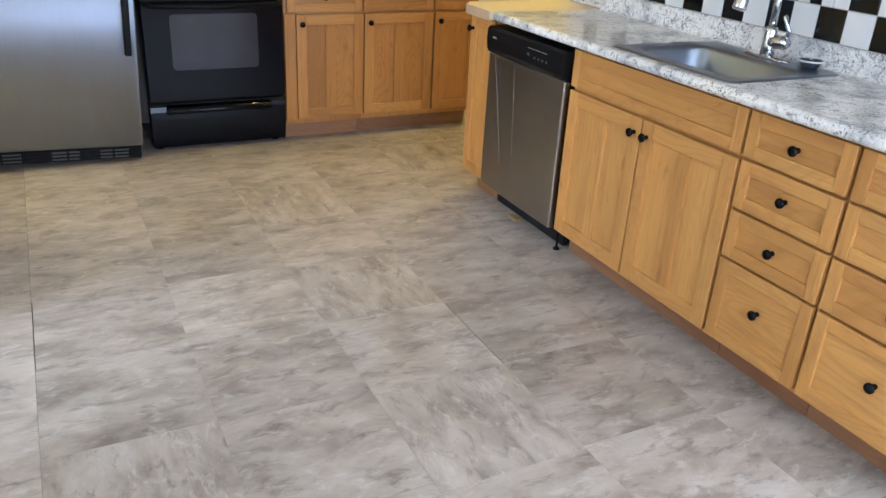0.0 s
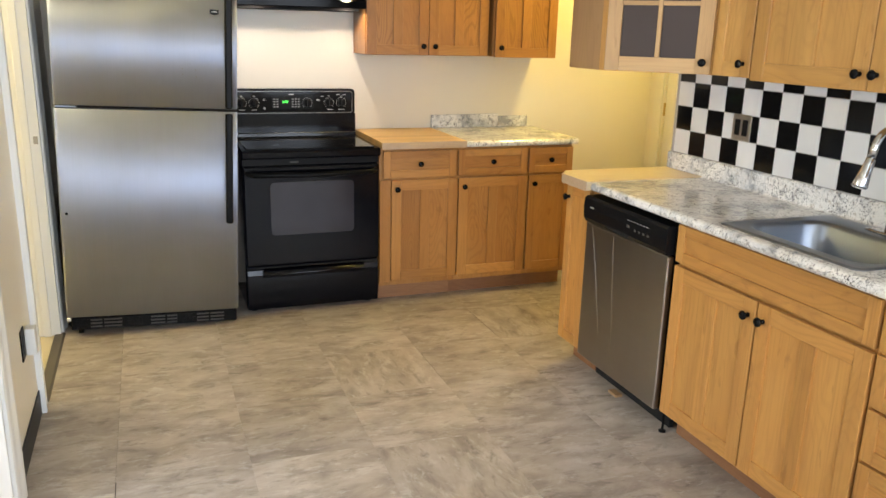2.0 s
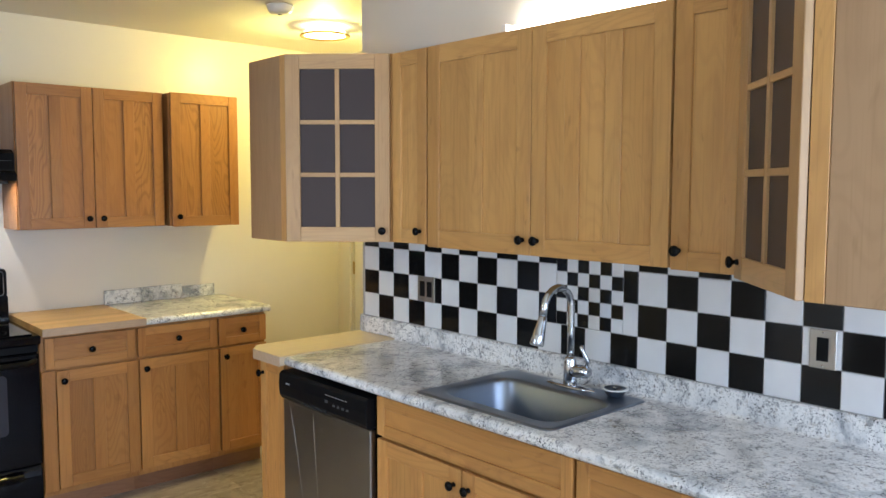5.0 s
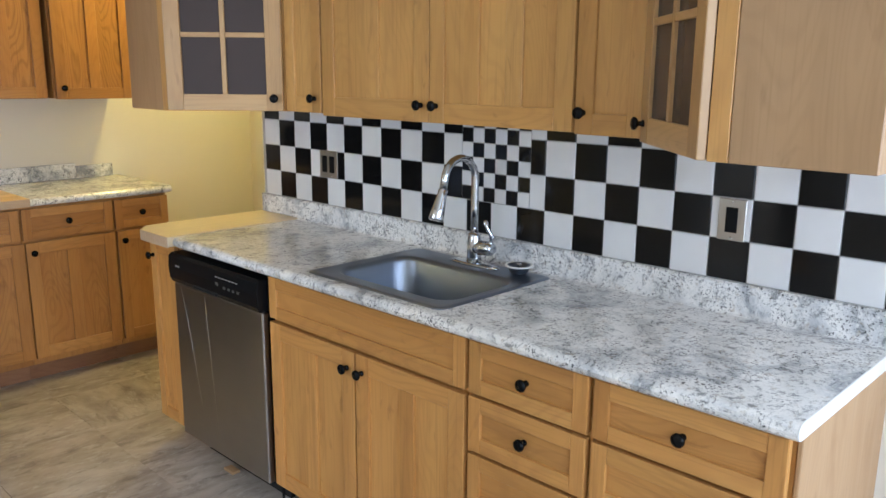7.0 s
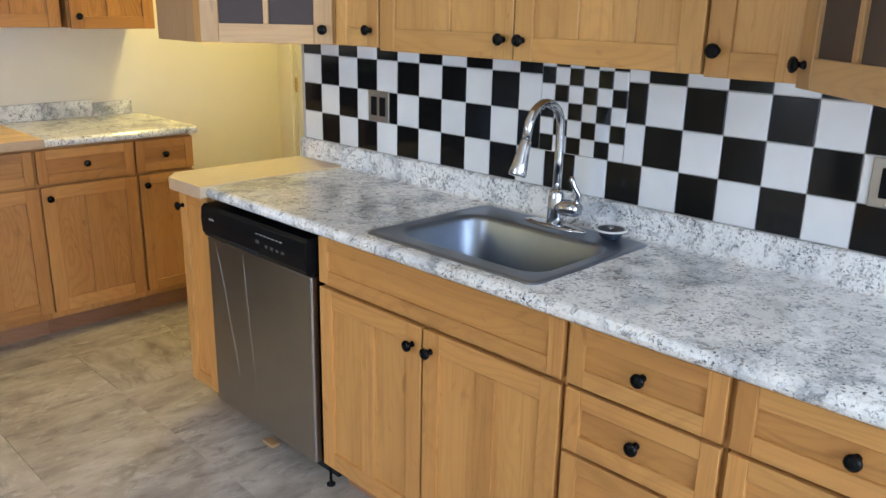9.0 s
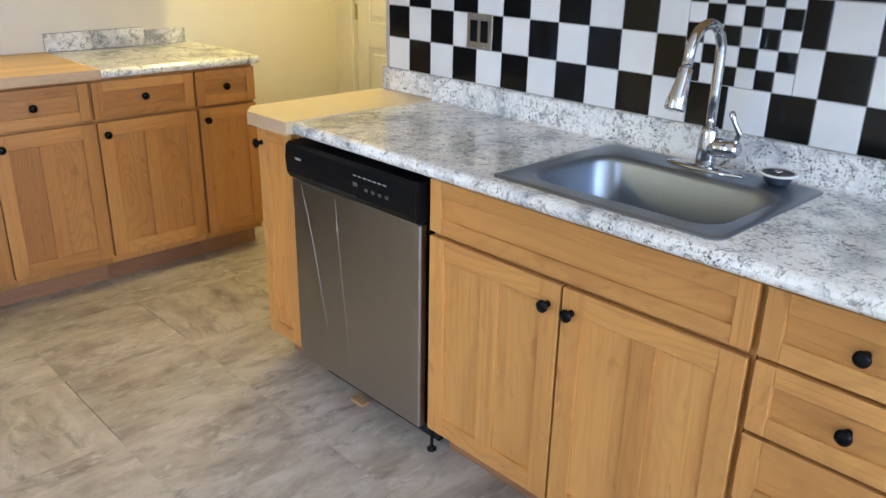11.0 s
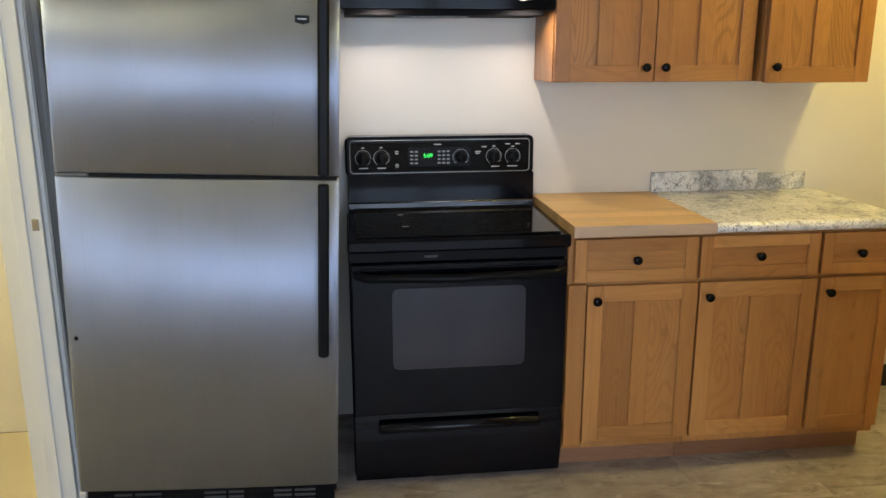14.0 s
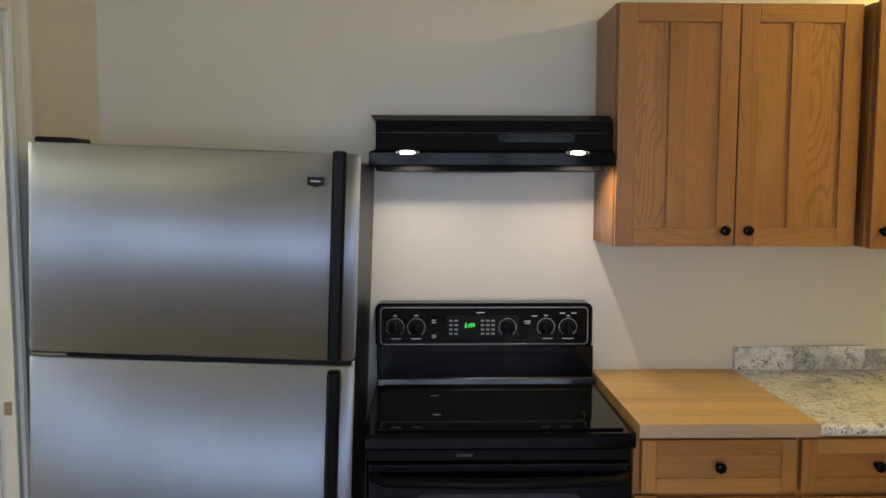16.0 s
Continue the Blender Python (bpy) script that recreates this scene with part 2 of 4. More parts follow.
satin.inputs["Anisotropic"].default_value, satin.inputs["Anisotropic Rotation"].default_value = 0.75, 0.25
sink_steel = brushed("sink_steel", (0.29, 0.325, 0.38), "x", 0.31)
# lighter steel for the reflection lines on the dishwasher door
steel_line = shader("steel_glint_strip", 0.34, 1.0, (0.44, 0.425, 0.40))[0]
chrome = shader("chrome", 0.08, 1.0, (0.60, 0.61, 0.63))[0]
brass = painted("worn_brass", (0.55, 0.38, 0.12), 0.35)
brass.node_tree.nodes["Principled BSDF"].inputs["Metallic"].default_value = 1.0


def glossy_black(name, rough, color=(0.0045, 0.0045, 0.0055), spec=0.13):
    mat, nt, b = shader(name, rough)
    n = noise_tex(nt, coords(nt, (1, 1, 1)), 5.0, 2.0)
    set_color(nt, b, ramp(nt, n, (0.3, color), (0.75, tuple(c * 1.3 for c in color))))
    rough_from(nt, b, n, max(rough - 0.03, 0.02), rough + 0.03)
    b.inputs["Specular IOR Level"].default_value = spec
    return mat


enamel = glossy_black("black_enamel", 0.11, (0.0018, 0.0021, 0.0042), 0.22)
black_glass = glossy_black("black_glass", 0.05, (0.006, 0.006, 0.006))
black_plastic = glossy_black("black_plastic", 0.34, (0.006, 0.006, 0.0065), 0.10)
knob_black = glossy_black("black_knob", 0.10, (0.004, 0.004, 0.004))
oven_glass = glossy_black("oven_glass", 0.10, (0.022, 0.020, 0.028), 0.5)
mark_white = shader("white_print", 0.5, 0, (0.75, 0.75, 0.73))[0]
mark_grey = shader("grey_print", 0.5, 0, (0.30, 0.30, 0.30))[0]
slat_grey = shader("slat_grey", 0.5, 0, (0.06, 0.06, 0.062))[0]
white_plastic = painted("white_plastic", (0.78, 0.77, 0.73), 0.4, 0.02)
# near-black: shade of gaps and slots as colour; also display, gasket, filter housing
dark_hole = shader("dark_gap", 0.9, 0, (0.006, 0.006, 0.006))[0]
gold_plate = painted("grey_metal_plate", (0.42, 0.39, 0.34), 0.3, 0.02)
gold_plate.node_tree.nodes["Principled BSDF"].inputs["Metallic"].default_value = 0.8


def glowing(name, color, strength):
    mat, nt, b = shader(name, 0.3, 0, color)
    b.inputs["Emission Color"].default_value, b.inputs["Emission Strength"].default_value = (*color, 1), strength
    return mat


lens_glow = glowing("hood_lens", (1.0, 0.86, 0.62), 14)
dome_glow = glowing("lamp_glass", (1.0, 0.88, 0.56), 9)
tube_glow = glowing("tube_glow", (1.0, 0.93, 0.78), 30)
clock_glow = glowing("green_digits", (0.05, 1.0, 0.12), 2.2)
# mostly opaque panes; the dimness behind the glass is in their brown
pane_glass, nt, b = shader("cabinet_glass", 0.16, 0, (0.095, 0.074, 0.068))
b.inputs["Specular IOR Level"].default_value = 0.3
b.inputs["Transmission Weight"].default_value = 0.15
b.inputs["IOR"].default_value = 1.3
window_glass, nt, b = shader("window_glass", 0.0, 0, (1, 1, 1))
b.inputs["Transmission Weight"].default_value = 1.0
# cabinet wood darkened, with the shade inside the boxes in its colour
shaded_inside = wood("cabinet_inside_shaded", "z", (0.10, 0.055, 0.025), (0.15, 0.085, 0.04), (0.19, 0.11, 0.055), 0.6)


# ---- building ----
def place(bm, m):
    bmesh.ops.transform(bm, matrix=m, verts=bm.verts)
    return bm


def box(bm, x0, x1, y0, y1, z0, z1, bev=0.0, seg=1):
    vs = [bm.verts.new((x, y, z)) for x in (x0, x1) for y in (y0, y1) for z in (z0, z1)]
    quads = ((0, 1, 3, 2), (4, 6, 7, 5), (0, 4, 5, 1), (2, 3, 7, 6), (0, 2, 6, 4), (1, 5, 7, 3))
    fs = [bm.faces.new([vs[i] for i in q]) for q in quads]
    if bev:
        es = list({e for f in fs for e in f.edges})
        bmesh.ops.bevel(bm, geom=es, offset=bev, segments=seg, affect="EDGES", profile=0.5)
    return bm


def boxes(*rows, bev=0.0, seg=1):
    bm = bmesh.new()
    for r in rows:
        box(bm, *r, bev=bev, seg=seg)
    return bm


def prism(points, a0, a1, axis="y", bev=0.0):
    """A closed outline, run along an axis from a0 to a1. For y the outline is (x, z), for x (y, z), for z (x, y)."""
    bm = bmesh.new()
    put = {"y": lambda p, a: (p[0], a, p[1]), "x": lambda p, a: (a, p[0], p[1]), "z": lambda p, a: (p[0], p[1], a)}[axis]
    lo, hi = [bm.verts.new(put(p, a0)) for p in points], [bm.verts.new(put(p, a1)) for p in points]
    n = len(points)
    caps = [bm.faces.new(lo[::-1]), bm.faces.new(hi)]
    for i in range(n):
        bm.faces.new((lo[i], lo[(i + 1) % n], hi[(i + 1) % n], hi[i]))
    bmesh.ops.recalc_face_normals(bm, faces=bm.faces)
    if bev:
        bmesh.ops.bevel(bm, geom=[e for f in caps for e in f.edges], offset=bev, segments=1, affect="EDGES")
    return bm


def lathe(profile, seg=20, m=None):
    """A profile of (radius, height) turned round z."""
    bm = bmesh.new()
    rings = []
    for r, h in profile:
        if r < 1e-5:
            rings.append([bm.verts.new((0, 0, h))])
        else:
            rings.append([bm.verts.new((r * math.cos(2 * math.pi * i / seg), r * math.sin(2 * math.pi * i / seg), h)) for i in range(seg)])
    for a, c in zip(rings, rings[1:]):
        for i in range(seg):
            j = (i + 1) % seg
            face = [a[i % len(a)], a[j % len(a)], c[j % len(c)], c[i % len(c)]]
            face = list(dict.fromkeys(face))
            if len(face) > 2:
                bm.faces.new(face)
    bmesh.ops.recalc_face_normals(bm, faces=bm.faces)
    for f in bm.faces:
        f.smooth = True
    return place(bm, m) if m else bm


def tube(points, radius, seg=12):
    """A round tube along points; radius is a number or one for each point."""
    bm = bmesh.new()
    pts = [Vector(p) for p in points]
    radii = radius if isinstance(radius, (list, tuple)) else [radius] * len(pts)
    rings, side = [], None
    for i, (p, r) in enumerate(zip(pts, radii)):
        way = (pts[min(i + 1, len(pts) - 1)] - pts[max(i - 1, 0)]).normalized()
        if side is None:
            side = way.orthogonal().normalized()
        side = (side - way * side.dot(way)).normalized()
        up = way.cross(side)
        rings.append([bm.verts.new(p + r * (math.cos(2 * math.pi * k / seg) * side + math.sin(2 * math.pi * k / seg) * up)) for k in range(seg)])
    for a, c in zip(rings, rings[1:]):
        for k in range(seg):
            bm.faces.new((a[k], a[(k + 1) % seg], c[(k + 1) % seg], c[k]))
    bm.faces.new(rings[0][::-1]), bm.faces.new(rings[-1])
    bmesh.ops.recalc_face_normals(bm, faces=bm.faces)
    for f in bm.faces:
        f.smooth = len(f.verts) == 4
    return bm


def rounded(x0, x1, y0, y1, r, n=5):
    """The outline of a rectangle with round corners."""
    out = []
    for cx, cy, a in ((x1 - r, y1 - r, 0), (x0 + r, y1 - r, 90), (x0 + r, y0 + r, 180), (x1 - r, y0 + r, 270)):
        out += [(cx + r * math.cos(radians(a + 90 * k / n)), cy + r * math.sin(radians(a + 90 * k / n))) for k in range(n + 1)]
    return out


def mesh_of(name, bm, mat):
    me = bpy.data.meshes.new(name)
    bm.to_mesh(me)
    bm.free()
    me.materials.append(mat)
    return me


def part(name, bm, mat, parent, label="", m=None):
    """Links a bmesh as one mesh object under a thing or a part, in the parent's own axes."""
    ob = new(name, bm if isinstance(bm, bpy.types.Mesh) else mesh_of(name, bm, mat))
    ob.parent = parent
    if m:
        ob.matrix_basis = m
    return tagged(ob, label) if label else ob


def thing(name, label, category, m=None, group="", kind=""):
    ob = new(name)
    ob.empty_display_size = 0.1
    if m:
        ob.matrix_basis = m
    return tagged(ob, label, category, group, kind)


def solid(name, bm, mat, label, category, kind="", group=""):
    """A thing of one mesh, built in world axes."""
    return tagged(new(name, mesh_of(name, bm, mat)), label, category, group, kind)


def words(text, size, mat, parent, m, label="", name="lettering"):
    """Writing in the built-in font, as a thin mesh."""
    cu = bpy.data.curves.new(name, "FONT")
    cu.body, cu.size, cu.align_x, cu.align_y, cu.extrude = text, size, "CENTER", "CENTER", 0.0003
    tmp = bpy.data.objects.new(name, cu)
    scene.collection.objects.link(tmp)
    bpy.context.view_layer.update()
    me = bpy.data.meshes.new_from_object(tmp.evaluated_get(bpy.context.evaluated_depsgraph_get()))
    bpy.data.objects.remove(tmp)
    me.materials.clear()
    me.materials.append(mat)
    return part(name, me, mat, parent, label, m)


FRONT = pose(0, 0, 0, 90)       # turns a flat thing in xy to stand and face -y


# ---- the structure ----
T = 0.12
DOOR_H = 2.06
OPEN_A, OPEN_B = (-0.79, 0.03), (-2.40, -1.64)      # openings in the west wall, along y


def structure(name, bm, mat, label, category="wall"):
    return solid(name, bm, mat, label, category, "structure")


W0, W1 = WX - T, WX
wall_west = structure("wall_west", boxes(
    (W0, W1, OPEN_A[1], NY, 0, CEIL), (W0, W1, OPEN_B[1], OPEN_A[0], 0, CEIL), (W0, W1, SY, OPEN_B[0], 0, CEIL),
    (W0, W1, OPEN_A[0], OPEN_A[1], DOOR_H, CEIL), (W0, W1, OPEN_B[0], OPEN_B[1], DOOR_H, CEIL)),
    wall_paint, "cream painted plaster wall with two open doorways")
wall_north = structure("wall_north", boxes((WX - 2.0, NOOK_X + T, NY, NY + T, 0, CEIL)), wall_paint, "cream painted wall behind the range and cabinets")

WIN_E = (-5.28, -4.22, 0.9, 2.15)
east = boxes((EX, EX + T, WIN_E[1], TILE_END, 0, CEIL), (EX, EX + T, SY, WIN_E[0], 0, CEIL),
             (EX, EX + T, WIN_E[0], WIN_E[1], 0, WIN_E[2]), (EX, EX + T, WIN_E[0], WIN_E[1], WIN_E[3], CEIL))
wall_east = structure("wall_east", east, wall_paint, "cream painted wall with black and white checkered tiles")
WINS = ((-1.45, -0.62), (-0.52, 0.31), (0.41, 1.24))
marks = [WX - T] + [v for pair in WINS for v in pair] + [EX + T]
south = [(a, c, SY - T, SY, 0, CEIL) for a, c in zip(marks[::2], marks[1::2])]
south += [(a, c, SY - T, SY, z0, z1) for a, c in WINS for z0, z1 in ((0, 0.60), (2.20, CEIL))]
wall_south = structure("wall_south", boxes(*south), wall_paint, "cream painted wall with three windows")
DOOR_Y = (-0.31, 0.47)
wall_nook = structure("wall_nook", boxes(
    (NOOK_X, NOOK_X + T, DOOR_Y[1], NY, 0, CEIL), (NOOK_X, NOOK_X + T, -1.42, DOOR_Y[0], 0, CEIL), (NOOK_X, NOOK_X + T, DOOR_Y[0], DOOR_Y[1], 2.05, CEIL)),
    wall_paint, "cream painted wall of the side passage")
structure("wall_nook_end", boxes((EX + T, NOOK_X + T, -1.42 - T, -1.42, 0, CEIL)), wall_paint, "cream painted end wall of the side passage")
structure("wall_pantry", boxes((WX - 2.0 - T, WX - 2.0, -1.3, NY + T, 0, CEIL), (WX - 2.0, W0, -1.3 - T, -1.3, 0, CEIL)), wall_paint, "cream painted walls of the next room")
structure("wall_hall", boxes((WX - 2.6 - T, WX - 2.6, -4.0, -3.22, 0, CEIL), (WX - 2.6 - T, WX - 2.6, -1.78, -1.3 - T, 0, CEIL), (WX - 2.6 - T, WX - 2.6, -3.22, -1.78, 0, 0.82), (WX - 2.6 - T, WX - 2.6, -3.22, -1.78, 2.18, CEIL), (WX - 2.6, W0, -4.0 - T, -4.0, 0, CEIL)), wall_paint, "cream painted walls of the hall")
structure("ceiling", boxes((WX - 2.8, NOOK_X + T, SY - T, NY + T, CEIL, CEIL + 0.1)), ceil_paint, "off-white painted ceiling", "ceiling")
floor = structure("floor", boxes((WX, EX + T, SY - T, NY + T, -0.08, -0.0035), (EX + T, NOOK_X + T, -1.42 - T, NY + T, -0.08, -0.0035)), joint_mat, "grey-brown stone-look vinyl tile floor", "floor")
pantry_floor = structure("pantry_floor", boxes((WX - 2.1, WX - 0.02, -1.42, NY, -0.08, -0.002)), painted("pale_vinyl", (0.62, 0.54, 0.38), 0.4), "pale vinyl floor of the next room", "floor")
hall_floor = structure("hall_floor", boxes((WX - 2.7, WX - 0.02, -4.12, -1.42, -0.08, -0.006)), joint_mat, "honey oak strip floor of the hall", "floor")


def casing(y_in, side, x=WX):
    """A moulded door casing beside an opening; side is +1 where it lies on the +y side."""
    w = 0.105
    pts = [(0.0, 0.0), (0.0, 0.012), (0.012, 0.017), (0.030, 0.014), (0.060, 0.017), (0.085, 0.024), (w, 0.024), (w, 0.0)]
    return prism([(x + d, y_in + side * u) for u, d in pts], 0.0, DOOR_H + 0.10, "z")


def opening_trim(name, span, label):
    """Casings, head and jambs of a doorway in the west wall."""
    base = thing(name, label, "door frame", pose(0, 0, 0), kind="structure")
    part("casing", casing(span[1] + 0.006, 1), trim_paint, base)
    part("casing", casing(span[0] - 0.006, -1), trim_paint, base)
    part("head_casing", boxes((WX, WX + 0.022, span[0] + 0.004, span[1] - 0.004, DOOR_H + 0.004, DOOR_H + 0.10), bev=0.004), trim_paint, base)
    part("jamb", boxes((W0 - 0.005, WX + 0.004, span[1] - 0.022, span[1] - 0.002, 0, DOOR_H), bev=0.002), trim_paint, base)
    part("jamb", boxes((W0 - 0.005, WX + 0.004, span[0] + 0.002, span[0] + 0.022, 0, DOOR_H), bev=0.002), trim_paint, base)
    part("door_stop", boxes((WX - 0.075, WX - 0.040, span[1] - 0.034, span[1] - 0.022, 0, DOOR_H - 0.01), bev=0.002), trim_paint, base)
    return base


trim_a = opening_trim("door_frame_1", OPEN_A, "white painted door casing beside the refrigerator")
strike = part("strike_plate", boxes((WX - 0.026, WX - 0.006, OPEN_A[1] - 0.0265, OPEN_A[1] - 0.0225, 0.985, 1.022), bev=0.001), gold_plate, trim_a, "small brass strike plate")
opening_trim("door_frame_2", OPEN_B, "white painted door casing of the hall doorway")
solid("threshold_strip", prism([(WX - 0.03, 0.0), (WX - 0.025, 0.006), (WX + 0.012, 0.007), (WX + 0.022, 0.0)], OPEN_A[0], OPEN_A[1]), painted("grey_threshold", (0.10, 0.085, 0.065), 0.5), "dark worn metal threshold strip in the doorway", "threshold", "structure")
thr = prism([(WX - 0.045, 0.0), (WX - 0.042, 0.007)] + [(WX - 0.036 + 0.008 * i + d, 0.0085 if d < 0.004 else 0.0065) for i in range(8) for d in (0.0, 0.005)] + [(WX + 0.03, 0.0)], OPEN_B[0], OPEN_B[1])
solid("threshold_strip", thr, brass, "ribbed brass threshold strip beside the oak floor", "threshold", "structure")


def skirting(name, x0, x1, y0, y1, label):
    solid(name, boxes((x0, x1, y0, y1, 0.0, 0.108), bev=0.003), black_vinyl, label, "baseboard", "structure")


skirting("baseboard_west", WX, WX + 0.006, OPEN_B[1] + 0.112, OPEN_A[0] - 0.112, "black vinyl baseboard strip on the cream wall")
skirting("baseboard_north", 1.40, NOOK_X, NY - 0.006, NY, "black vinyl baseboard strip in the side passage")


def window(name, m, w, h, label):
    """A sash window in its frame: local x across, z up, y outwards."""
    win = thing(name, label, "window", m, kind="structure")
    part("window_frame", boxes((-w / 2, -w / 2 + 0.05, 0, 0.1, 0, h), (w / 2 - 0.05, w / 2, 0, 0.1, 0, h), (-w / 2 + 0.05, w / 2 - 0.05, 0, 0.1, h - 0.05, h), (-w / 2 + 0.05, w / 2 - 0.05, 0, 0.1, 0, 0.05), (-w / 2 + 0.05, w / 2 - 0.05, 0.03, 0.08, h / 2 - 0.025, h / 2 + 0.025), bev=0.003), trim_paint, win)
    part("window_sill", boxes((-w / 2 - 0.06, w / 2 + 0.06, -0.08, -0.002, -0.03, 0.0), bev=0.004), trim_paint, win)
    for z0, z1 in ((0.05, h / 2 - 0.025), (h / 2 + 0.025, h - 0.05)):
        pane = part("pane", boxes((-w / 2 + 0.05, w / 2 - 0.05, 0.052, 0.056, z0, z1)), window_glass, win)
        pane.visible_shadow = False


for i, (a, c) in enumerate(WINS):
    window(f"window_{i + 1}", pose((a + c) / 2, SY, 0.60, 0, 0, 180), c - a, 1.60, "white framed sash window in the end wall")
window("window_4", pose(EX, (WIN_E[0] + WIN_E[1]) / 2, WIN_E[2], 0, 0, -90), WIN_E[1] - WIN_E[0], WIN_E[3] - WIN_E[2], "white framed sash window beyond the counter")
# unseen, added to go with the lamp in the hall
window("window_5", pose(WX - 2.6, -2.5, 0.82, 0, 0, 90), 1.44, 1.36, "unseen white framed window added to the hall")

# panelled door in the side passage
nook_door = thing("door_1", "closed cream six-panel door with brass hinges", "door", pose(NOOK_X, DOOR_Y[1], 0, 0, 0, -90), kind="structure")
DW = DOOR_Y[1] - DOOR_Y[0]
COLS, ROWS = ((0.11, 0.345), (0.435, 0.67)), ((0.24, 0.88), (1.02, 1.58), (1.70, 1.93))
slab = boxes((0.003, DW - 0.003, 0.022, 0.055, 0.01, 2.035))
part("door_slab", slab, door_paint, nook_door)
rails = [(0.003, 0.11), (0.345, 0.435), (0.67, DW - 0.003)]
part("stile", boxes(*[(a, c, 0.012, 0.022, 0.01, 2.035) for a, c in rails], bev=0.003), door_paint, nook_door)
part("rail", boxes(*[(a, c, 0.0125, 0.022, z0, z1) for a, c in COLS for z0, z1 in ((0.01, 0.24), (0.88, 1.02), (1.58, 1.70), (1.93, 2.034))], bev=0.003), door_paint, nook_door)
for a, c in COLS:
    for z0, z1 in ROWS:
        part("panel", boxes((a + 0.03, c - 0.03, 0.013, 0.023, z0 + 0.03, z1 - 0.03), bev=0.008), door_paint, nook_door)
for z in (0.25, 1.07, 1.83):
    part("hinge", boxes((-0.006, 0.012, 0.000, 0.011, z - 0.045, z + 0.045), bev=0.003), brass, nook_door)
part("door_knob", lathe([(0.0, -0.062), (0.018, -0.06), (0.027, -0.045), (0.024, -0.028), (0.010, -0.02), (0.010, -0.004), (0.030, 0.0), (0.030, 0.012)], 18, pose(DW - 0.07, 0.0, 0.97, -90)), brass, nook_door)
frame_1 = thing("door_frame_3", "cream painted casing round the panelled door", "door frame", pose(NOOK_X, DOOR_Y[1], 0, 0, 0, -90), kind="structure")
part("casing", boxes((-0.095, -0.008, -0.02, -0.001, 0, 2.14), bev=0.004), door_paint, frame_1)
part("casing", boxes((DW + 0.008, DW + 0.095, -0.02, -0.001, 0, 2.14), bev=0.004), door_paint, frame_1)
part("head_casing", boxes((-0.008, DW + 0.008, -0.02, -0.001, 2.05, 2.14), bev=0.004), door_paint, frame_1)


# ---- cabinets ----
knob_mesh = mesh_of("knob", lathe([(0.0, 0.0), (0.0085, 0.0), (0.0085, 0.004), (0.006, 0.007), (0.006, 0.013), (0.0125, 0.017), (0.0162, 0.022), (0.0155, 0.027), (0.010, 0.0305), (0.0, 0.0315)], 18, pose(0, 0, 0, 90)), knob_black)
TH = 0.020       # thickness of doors and drawer fronts
GAP = 0.003


def knob(parent, x, z):
    part("knob", knob_mesh, knob_black, parent, "round black knob", pose(x, 0, z))


FINISH = {"v": wood_v, "h": wood_h}       # wood of the run being built


def front(cab, name, x0, x1, z0, z1, y=0.0, knobs=(), mullion=(), border=0.058, panel=()):
    """A framed door or drawer front: a plate with stiles, rails, mullions, panels and knobs. The front is at y, the cabinet behind it."""
    st = border if name == "door" else 0.042
    piece = part(name, boxes((x0 + 0.001, x1 - 0.001, y + 0.0145, y + TH, z0 + 0.001, z1 - 0.001), bev=0.001), FINISH["v"] if name == "door" else FINISH["h"], cab)
    for a, c in ((x0, x0 + st), (x1 - st, x1)):
        part("stile", boxes((a, c, y, y + 0.0144, z0, z1), bev=0.0024, seg=2), FINISH["v"], piece)
    for a, c in ((z0, z0 + st), (z1 - st, z1)):
        part("rail", boxes((x0 + st, x1 - st, y + 0.0005, y + 0.0144, a, c), bev=0.0014), FINISH["h"], piece)
    edges = [x0 + st]
    for share in mullion:
        mid = x0 + share * (x1 - x0)
        part("mullion", boxes((mid - st / 2, mid + st / 2, y + 0.0005, y + 0.0144, z0 + st, z1 - st), bev=0.0014), FINISH["v"], piece)
        edges += [mid - st / 2, mid + st / 2]
    edges.append(x1 - st)
    for k, (a, c) in enumerate(zip(edges[::2], edges[1::2])):
        part("panel", boxes((a, c, y + 0.0090, y + 0.0142, z0 + st, z1 - st)), panel[k % len(panel)] if panel else (FINISH["v"] if name == "door" else FINISH["h"]), piece)
    for kx, kz in knobs:
        part("knob", knob_mesh, knob_black, piece, "round black knob", pose(kx, y + (0 if kx < x0 + st or kx > x1 - st or kz > z1 - st else 0.0090), kz))
    return piece


def carcass(cab, w, d, z0, z1, side=None, kick=0.10, kick_in=0.075, front_y=TH + 0.006, lid=True, left=0.035, rails=()):
    """The box of a cabinet with its face frame and toe kick. Local x across, y into the wall."""
    f = front_y
    s = 0.018
    part("side_panel", boxes((0, s, f + 0.019, d, z0, z1), bev=0.001), side or FINISH["v"], cab)
    part("side_panel", boxes((w - s, w, f + 0.019, d, z0, z1), bev=0.001), side or FINISH["v"], cab)
    part("bottom_panel", boxes((s, w - s, f + 0.019, d, z0 + 0.001, z0 + s)), shaded_inside if kick else FINISH["h"], cab)
    if lid:
        part("top_panel", boxes((s, w - s, f + 0.019, d, z1 - s, z1 - 0.001)), FINISH["h"], cab)
    part("back_panel", boxes((s, w - s, d - 0.008, d - 0.001, z0 + s, z1 - s)), shaded_inside, cab)
